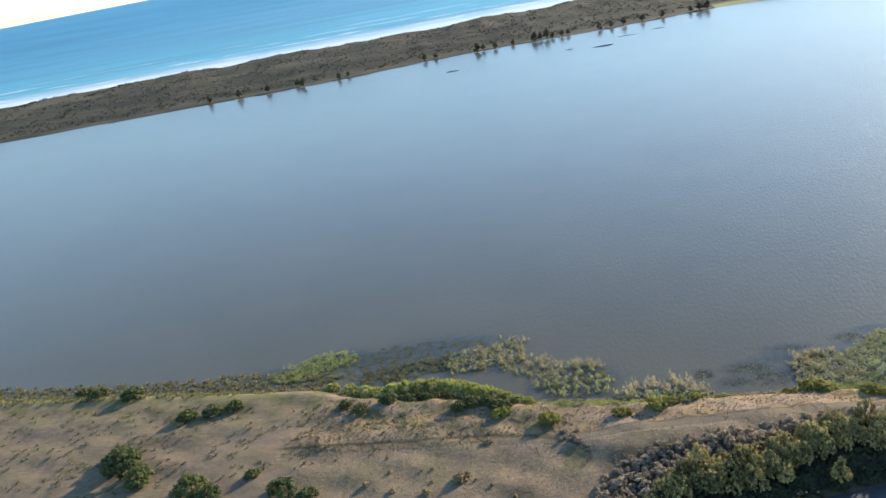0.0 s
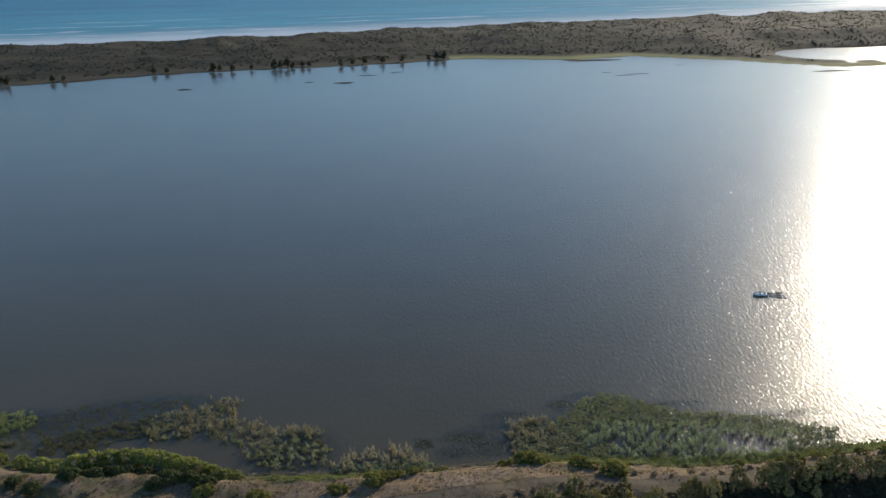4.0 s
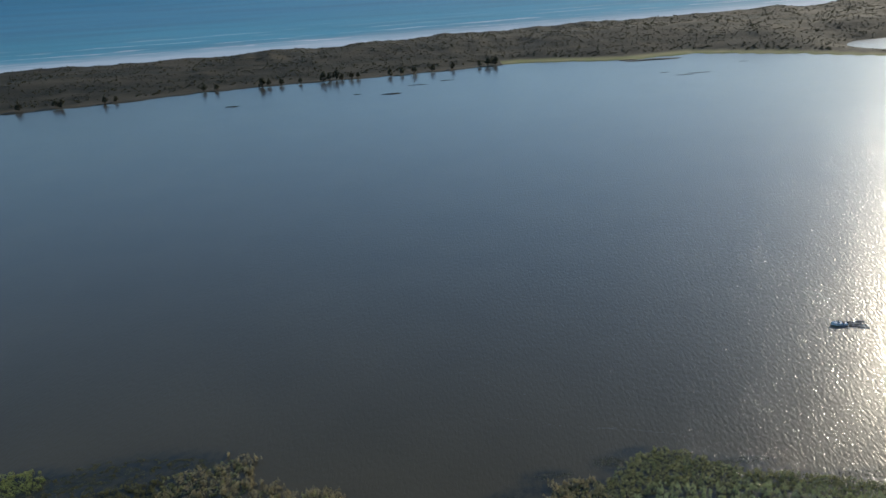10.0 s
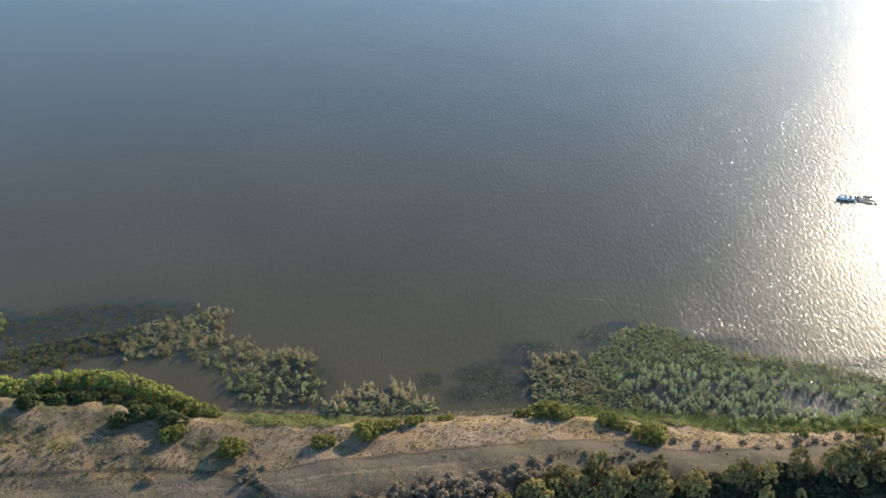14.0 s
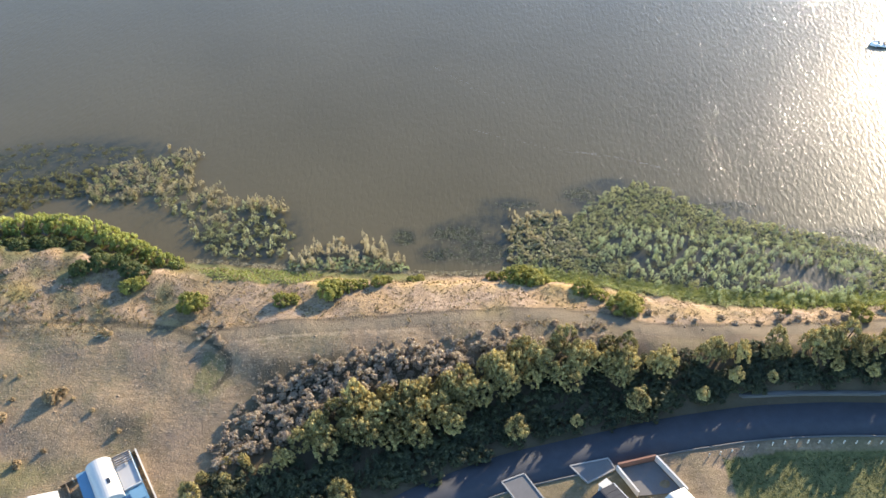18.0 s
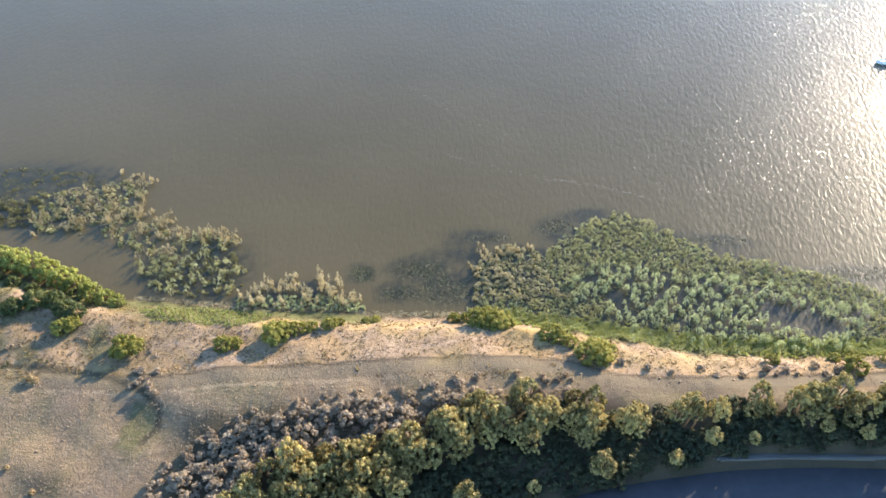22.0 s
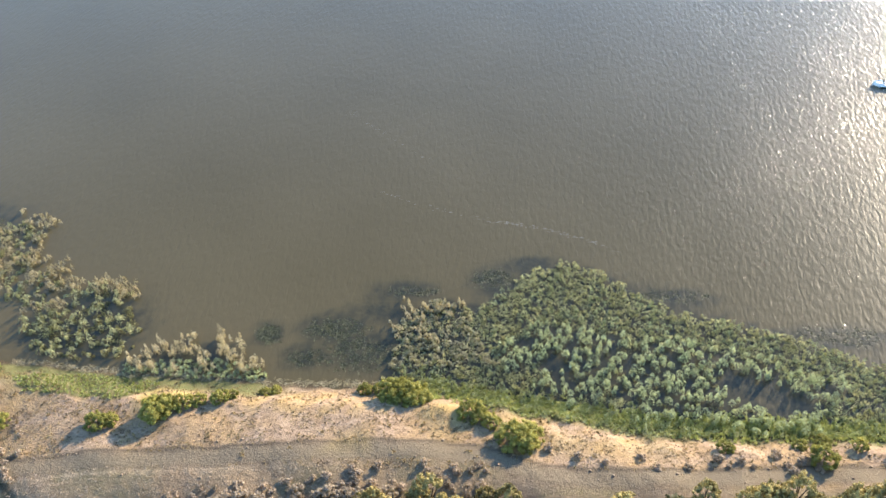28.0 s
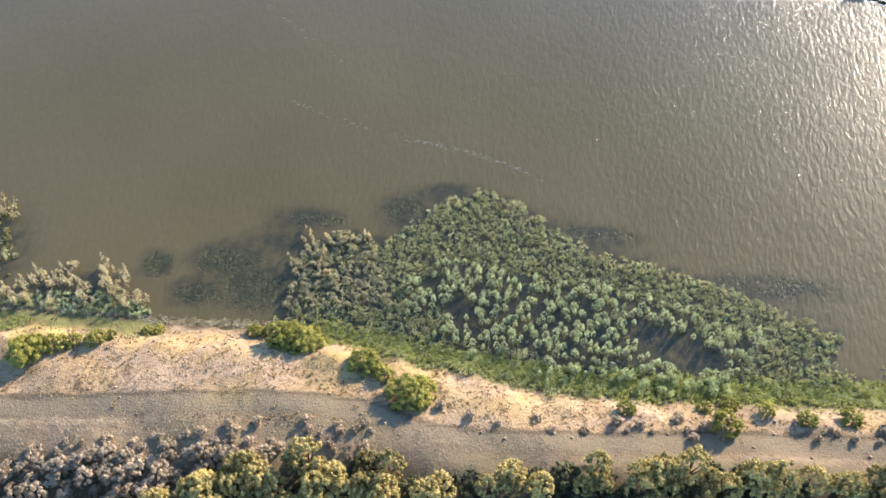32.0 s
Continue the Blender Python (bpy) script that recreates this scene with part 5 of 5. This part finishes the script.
for wx in (-7.8, -5.4, -3.0):
    add_window(h1, wx, -1.08, 0.9, 1.5, 1.3, 0)
add_window(h1, -0.88, -9.0, 0.9, 1.6, 1.3, 1)
part("awning", slab([(-3.0, -8.2, 3.5), (-1.0, -8.2, 3.3), (-1.0, -10.2, 3.25), (-3.0, -10.2, 3.45)], 0.1), ROOF_BLUE, h1)
part("door", box(0.08, 0.95, 2.05, (-0.86, -11.5, 0)), TIMBER, h1)
y1 = new("yard_wall")
y1.matrix_basis = h1.matrix_basis.copy()
tagged(y1, "rendered boundary wall with a timber coping round the yard", "wall", "garden walls")
for k in range(6):
    part("panel", box(1.94, 0.16, 1.5, (-1.0 - 1.95 * k, 0, -0.3)), TIMBER, y1)
    part("post", box(0.2, 0.22, 1.75, (-1.95 * k, 0, -0.3)), CREAM, y1)
for k in range(7):
    part("panel", box(0.16, 1.94, 1.7, (0, -1.05 - 1.95 * k, -0.4)), CREAM, y1)
    part("coping", box(0.26, 1.95, 0.08, (0, -1.05 - 1.95 * k, 1.3)), ROOF_PALE, y1)
for k in range(6):
    part("panel", box(0.16, 1.94, 1.5, (-10.9, -1.05 - 1.95 * k, -0.3)), TIMBER, y1)
yd = part("yard_paving", box(11.0, 13.0, 0.12, (-5.6, -7.0, 0.0)), PAVING)
yd.matrix_basis = h1.matrix_basis.copy()
tagged(yd, "grey paved yard round the barrel-roofed house", "paving", kind="structure")

# white hipped house next to it
h2 = house_root("pale_roof_house", -74.6, -51.4, 30, "small house with a pale metal gable roof and roof panels")
gable_walls(h2, -3.3, 3.3, -7.0, 5.2, 2.7, 1.5, CREAM)
gable_roof(h2, -3.3, 3.3, -7.0, 5.2, 2.7, 1.5, ROOF_PALE)
arr = part("panel_array", slab([(0.6, -0.6, 3.95), (3.0, -0.6, 2.9), (3.0, 2.4, 2.9), (0.6, 2.4, 3.95)], 0.05), STEEL, h2)
for i in range(3):
    for j in range(2):
        u0, u1, w0, w1 = 0.05 + j * 0.5, 0.5 + j * 0.48, -0.5 + i * 0.98, 0.4 + i * 0.98
        part("solar_panel", slab([(0.6 + 2.4 * u0, w0, 4.03 - 1.05 * u0), (0.6 + 2.4 * u1, w0, 4.03 - 1.05 * u1), (0.6 + 2.4 * u1, w1, 4.03 - 1.05 * u1), (0.6 + 2.4 * u0, w1, 4.03 - 1.05 * u0)], 0.04), PANEL, arr)
for wy in (-4, 0, 3):
    add_window(h2, 3.32, wy, 0.9, 1.4, 1.2, 1)
add_window(h2, 0, 5.22, 0.9, 1.8, 1.2, 0)

# carport roof at the foot of the yard
cp = house_root("carport", -60.5, -49.6, 32, "open carport with a grey metal roof on steel posts")
part("roof", slab([(-2.4, 2.2, 2.6), (2.4, 2.2, 2.5), (2.4, -3.0, 2.5), (-2.4, -3.0, 2.6)], 0.1), ROOF_GREY, cp)
for px in (-2.2, 2.2):
    for py in (2.0, -2.8):
        part("post", box(0.12, 0.12, 2.8, (px, py, -0.3)), STEEL, cp)

# gabled house beyond the road and its walled court
h3 = house_root("white_gable_house", 19.8, -51.0, 35, "white gabled house with pale metal roofs beside a walled court")
gable_walls(h3, -3.2, 3.2, -6.0, 4.6, 3.0, 1.7, WHITE)
gable_roof(h3, -3.2, 3.2, -6.0, 4.6, 3.0, 1.7, ROOF_PALE)
gable_walls(h3, -4.6, -1.6, 2.8, 6.2, 2.7, 0.9, WHITE)
gable_roof(h3, -4.6, -1.6, 2.8, 6.2, 2.7, 0.9, ROOF_PALE, 0.25)
for wy in (-4, -1, 2):
    add_window(h3, 3.22, wy, 0.9, 1.2, 1.3, 1)
add_window(h3, 0.8, 4.62, 0.9, 1.6, 1.3, 0)
add_window(h3, -3.1, 6.22, 0.9, 1.2, 1.2, 0)
for py in (-3.5, -2.2):
    vent = part("roof_vent", box(0.22, 0.22, 0.5, (1.6, py, 3.75)), STEEL, h3)
court = new("court_wall")
tagged(court, "low rendered walls round a paved court beside the road", "wall", "garden walls")


def wall_run(root, a, b, tall, thick, mat, cap):
    (x0, y0), (x1, y1) = a, b
    n = max(1, int(math.hypot(x1 - x0, y1 - y0) / 1.6))
    turn = math.atan2(y1 - y0, x1 - x0)
    ln = math.hypot(x1 - x0, y1 - y0) / n
    for k in range(n):
        t = (k + 0.5) / n
        x, y = x0 + (x1 - x0) * t, y0 + (y1 - y0) * t
        part("panel", box(ln - 0.02, thick, tall + 0.4, (x, y, 1.5), turn), mat, root)
        part("coping", box(ln, thick + 0.1, 0.08, (x, y, 1.9 + tall + 0.002), turn), cap, root)


wall_run(court, (10.9, -40.0), (17.1, -38.5), 1.35, 0.2, BRICK, BRICK)
wall_run(court, (17.2, -38.6), (20.9, -44.4), 1.35, 0.2, WHITE, ROOF_PALE)
wall_run(court, (10.8, -40.2), (13.4, -44.8), 1.2, 0.2, WHITE, ROOF_PALE)
tagged(part("court_paving", prism([(11.0, -40.2), (17.0, -38.8), (20.4, -44.2), (13.6, -44.8)], 1.7, 2.02), PAVING), "shaded grey paving inside the walled court", "paving", kind="structure")

h4 = house_root("dark_roof_house", 9.6, -49.4, 35, "house with a charcoal metal roof and white gutters")
gable_walls(h4, -2.6, 2.6, -5.5, 4.2, 2.6, 0.9, WHITE)
gable_roof(h4, -2.6, 2.6, -5.5, 4.2, 2.6, 0.9, ROOF_DARK)
part("gutter", box(0.16, 10.2, 0.14, (-3.0, -0.6, 2.36)), WHITE, h4)
part("gutter", box(0.16, 10.2, 0.14, (3.0, -0.6, 2.36)), WHITE, h4)
dorm = part("porch", box(1.5, 1.6, 2.2, (2.0, 4.9, -0.2)), WHITE, h4)
part("porch_roof", slab([(1.1, 4.1, 2.5), (2.9, 4.1, 2.5), (2.9, 5.9, 2.1), (1.1, 5.9, 2.1)], 0.1), ROOF_PALE, dorm)
add_window(h4, 0, 4.24, 0.9, 1.4, 1.2, 0)
for wy in (-3, 0):
    add_window(h4, -2.64, wy, 0.9, 1.4, 1.2, 1)

# concrete house slabs on the empty plots
for pts in ([(-7.3, -42.3), (-3.7, -40.9), (0.3, -47.4), (-3.2, -48.8)], [(3.6, -39.6), (9.8, -38.3), (10.6, -40.2), (6.0, -42.6)]):
    mid = (sum(q[0] for q in pts) / 4, sum(q[1] for q in pts) / 4)
    slab_root = new("foundation_slab")
    tagged(slab_root, "bare concrete foundation slab with a raised rim", "foundation", "foundation slabs")
    part("deck", prism(pts, 1.5, 2.12), PAVING, slab_root)
    for a, b in zip(pts, pts[1:] + pts[:1]):
        ln = math.hypot(b[0] - a[0], b[1] - a[1])
        part("rim", box(ln, 0.22, 0.6, ((a[0] + b[0]) / 2, (a[1] + b[1]) / 2, 1.65), math.atan2(b[1] - a[1], b[0] - a[0])), CONCRETE, slab_root)
block = new("unfinished_block")
tagged(block, "roofless block walls of an unfinished room", "wall", "garden walls")
wall_run(block, (-4.0, -48.6), (-1.4, -47.4), 2.0, 0.22, CONCRETE, CONCRETE)
wall_run(block, (-1.4, -47.4), (0.6, -50.8), 2.0, 0.22, CONCRETE, CONCRETE)
wall_run(block, (-4.0, -48.6), (-2.2, -52.0), 2.0, 0.22, CONCRETE, CONCRETE)

# pale footpath with kerb above the road, and the row of bollards
PATHWAY = [(33.5, -26.5), (42, -26.0), (58, -26.1), (75, -27.0), (110, -30)]
WORN = plain("worn_path_concrete", (0.125, 0.12, 0.108), 0.9, 0, 2.0, 0.3)
tagged(part("footpath", ribbon(PATHWAY, 0.35, 0.14, 0.5), WORN), "pale concrete footpath along the top of the road bank", "pavement", kind="structure")
bank_wall = new("roadside_wall")
tagged(bank_wall, "low pale concrete wall along the foot of the bank", "wall", "garden walls")
for a, b in (((34, -26.9), (45, -26.5)), ((45, -26.5), (57.5, -26.6)), ((59, -26.7), (76, -27.6))):
    wall_run(bank_wall, a, b, 0.7, 0.18, WORN, WORN)
KERB_MAT = plain("weathered_kerb", (0.11, 0.107, 0.10), 0.9, 0, 3.0, 0.25)
KERB = [(x, float(road_mid(x)) - 3.35) for x in (-18, -6, 8, 20, 35, 48, 60, 80, 110)]
tagged(part("kerb", ribbon(KERB, 0.12, 0.2, 0.5), KERB_MAT), "raised concrete kerb along the road", "kerb", kind="structure")
line = [(25.9, -37.9), (31.7, -36.6), (36.6, -35.9), (40.6, -35.5), (44.2, -35.6), (54.2, -35.8), (66, -36.4)]
boll = new("bollard")
tagged(boll, "short pale timber bollard at the edge of the lawn", "bollard", "row of bollards")
bm = bmesh.new()
bmesh.ops.create_cone(bm, cap_ends=True, segments=10, radius1=0.11, radius2=0.10, depth=1.0, matrix=Matrix.Translation((0, 0, 0.3)))
bmesh.ops.bevel(bm, geom=[e for e in bm.edges if all(v.co.z > 0.7 for v in e.verts)], offset=0.03, segments=1, affect="EDGES")
part("post", bm, CREAM, boll)
bm = bmesh.new()
bmesh.ops.create_cone(bm, cap_ends=True, segments=10, radius1=0.125, radius2=0.125, depth=0.1, matrix=Matrix.Translation((0, 0, 0.62)))
part("band", bm, WHITE, boll, "white reflective band")
first = True
for (xa, ya), (xb, yb) in zip(line, line[1:]):
    n = max(1, int(math.hypot(xb - xa, yb - ya) / 1.7))
    for k in range(n):
        x, y = xa + (xb - xa) * k / n, ya + (yb - ya) * k / n
        m = Matrix.Translation((x, y, ground_z(x, y)))
        if first:
            boll.matrix_basis, first = m, False
        else:
            copy_thing(boll, m)

# lawn blades catching the light
gx, gy = scatter([(28, -38.3), (38, -36.8), (62, -37), (62, -56), (31, -56)], 0.75, rng)
V, F = tufts(gx, gy, height(gx, gy) - 0.02, 0.22, 0.4, 10, 0.07, rng)
bed("lawn_grass", V, F, LAWN_BLADE, "short green lawn grass beyond the bollards", "grass")

# driftwood heap on the field
heap = new("driftwood_heap")
heap.matrix_basis = Matrix.Translation((-76.7, -12.6, ground_z(-76.7, -12.6)))
tagged(heap, "small heap of bleached driftwood and brush on the field", "driftwood")
DRIFT = plain("bleached_wood", (0.46, 0.34, 0.22), 0.85, 0, 9.0, 0.25)
V, F = leaves_on([(-0.9, 0.1, 0.25, 0.6), (-0.1, 0.25, 0.4, 0.75), (0.8, 0.0, 0.3, 0.65), (0.2, -0.5, 0.2, 0.55)], 160, 0.16, rng)
part("brush", mesh_np("brush", V, F), STRAW, heap, "tangle of dry straw-coloured brush")
for k in range(30):
    ln, r = rng.uniform(0.7, 2.2), rng.uniform(0.04, 0.10)
    bm = bmesh.new()
    bmesh.ops.create_cone(bm, cap_ends=True, segments=6, radius1=r, radius2=r * 0.6, depth=ln)
    bmesh.ops.transform(bm, matrix=Matrix.Translation((rng.normal(0, 0.55), rng.normal(0, 0.4), rng.uniform(0.08, 0.5))) @ Matrix.Rotation(rng.uniform(0, 3.14), 4, "Z") @ Matrix.Rotation(math.pi / 2 + rng.uniform(-0.35, 0.35), 4, "X"), verts=bm.verts)
    part("branch", bm, DRIFT, heap)


# ---------------------------------------------------------------- on the water
def wind_line(pts, n, wide, seed):
    r = np.random.RandomState(seed)
    pts = np.array(pts, float)
    seg = r.randint(0, len(pts) - 1, n)
    t = r.uniform(0, 1, (n, 1))
    c = pts[seg] * (1 - t) + pts[seg + 1] * t + r.normal(0, wide, (n, 2))
    a, ln, w = r.uniform(-0.6, 0.2, n), r.uniform(0.12, 0.5, n), r.uniform(0.03, 0.09, n)
    d, e = np.c_[np.cos(a), np.sin(a)], np.c_[-np.sin(a), np.cos(a)]
    q = np.stack([c - d * ln[:, None], c - e * w[:, None], c + d * ln[:, None], c + e * w[:, None]], 1)
    V = np.concatenate([q, np.full((n, 4, 1), 0.03)], 2).reshape(-1, 3)
    return V, 4 * np.arange(n)[:, None] + np.arange(4)[None]


WAKE_FOAM = plain("wake_foam", (0.8, 0.8, 0.78), 0.8, 0, 4.0, 0.1)
FOAM = plain("lagoon_foam", (0.17, 0.155, 0.125), 0.8, 0, 4.0, 0.15)
for k, (pts, n, wide) in enumerate((([(-8, 52), (0, 48), (12.6, 43.6), (20, 42.4), (31.5, 38.4), (37.3, 34.6)], 80, 0.35), ([(-18, 80), (-6.7, 68.9), (2.1, 61.1)], 30, 0.3), ([(15, 43.4), (24, 41), (33, 37.4)], 55, 0.25))):
    V, F = wind_line(pts, n, wide, 90 + k)
    bed("foam_streak", V, F, FOAM, "thin broken line of foam drifting on the lagoon", "foam")

boat = new("motor_boat")
boat.matrix_basis = Matrix.Translation((102.2, 89.0, 0)) @ Matrix.Rotation(math.atan2(0.22, -1.0), 4, "Z")
tagged(boat, "small white open motor boat under way on the lagoon", "boat")
bm = bmesh.new()
rings = []
for t in np.linspace(0, 1, 9):
    xx, hw = -2.4 + 4.8 * t, 0.95 * (1 - max(0, (t - 0.45) / 0.55) ** 2.2)
    hw = max(hw, 0.03)
    rings.append([bm.verts.new((xx, q * hw * w, zz)) for q, w, zz in ((-1, 1.0, 0.62 + 0.22 * t), (-1, 0.8, 0.0), (0, 0, -0.22 + 0.35 * max(0, t - 0.6)), (1, 0.8, 0.0), (1, 1.0, 0.62 + 0.22 * t))])
for a, b in zip(rings, rings[1:]):
    for i in range(4):
        bm.faces.new((a[i], a[i + 1], b[i + 1], b[i]))
bm.faces.new(rings[0])
bm.faces.new(rings[-1][::-1])
bmesh.ops.recalc_face_normals(bm, faces=bm.faces)
GELCOAT = plain("white_gelcoat", (0.9, 0.9, 0.88), 0.6, 0, 3.0, 0.05, 0.2)
part("hull", bm, GELCOAT, boat)
part("deck", prism([(-2.3, -0.86), (0.2, -0.86), (1.5, -0.5), (2.1, -0.1), (2.1, 0.1), (1.5, 0.5), (0.2, 0.86), (-2.3, 0.86)], 0.5, 0.58), GELCOAT, boat)
part("console", box(0.6, 0.8, 0.55, (0.1, 0, 0.58), 0, 0.05), WHITE, boat)
part("windscreen", slab([(0.42, -0.42, 1.1), (0.42, 0.42, 1.1), (0.2, 0.42, 1.5), (0.2, -0.42, 1.5)], 0.03), WINDOW_GLASS, boat)
part("bench", box(0.45, 1.3, 0.35, (-1.3, 0, 0.58), 0, 0.04), TIMBER, boat)
part("outboard_engine", box(0.35, 0.4, 0.75, (-2.55, 0, 0.25), 0, 0.06), ROOF_DARK, boat)
r = np.random.RandomState(99)
n = 420
back = r.uniform(0, 1, n) ** 0.8 * 9.0
arm = np.where(back < 3.2, r.choice([-1, 1], n), r.choice([-1, 0, 1], n))
side = arm * (0.95 + 0.13 * back) + r.normal(0, 0.25 + 0.02 * back, n)
cth, sth = math.cos(math.atan2(0.22, -1.0)), math.sin(math.atan2(0.22, -1.0))
px, py = 102.2 + cth * (1.0 - back) - sth * side, 89.0 + sth * (1.0 - back) + cth * side
a = r.uniform(0, 6.28, n)
w = r.uniform(0.15, 0.55, n)
q = np.stack([np.c_[px + w * np.cos(a + k * 1.57) * (1.0 if k % 2 else 0.6), py + w * np.sin(a + k * 1.57), np.full(n, 0.05)] for k in range(4)], 1)
bed("boat_wake", q.reshape(-1, 3), 4 * np.arange(n)[:, None] + np.arange(4)[None], WAKE_FOAM, "white foaming wake behind the motor boat", "wake")
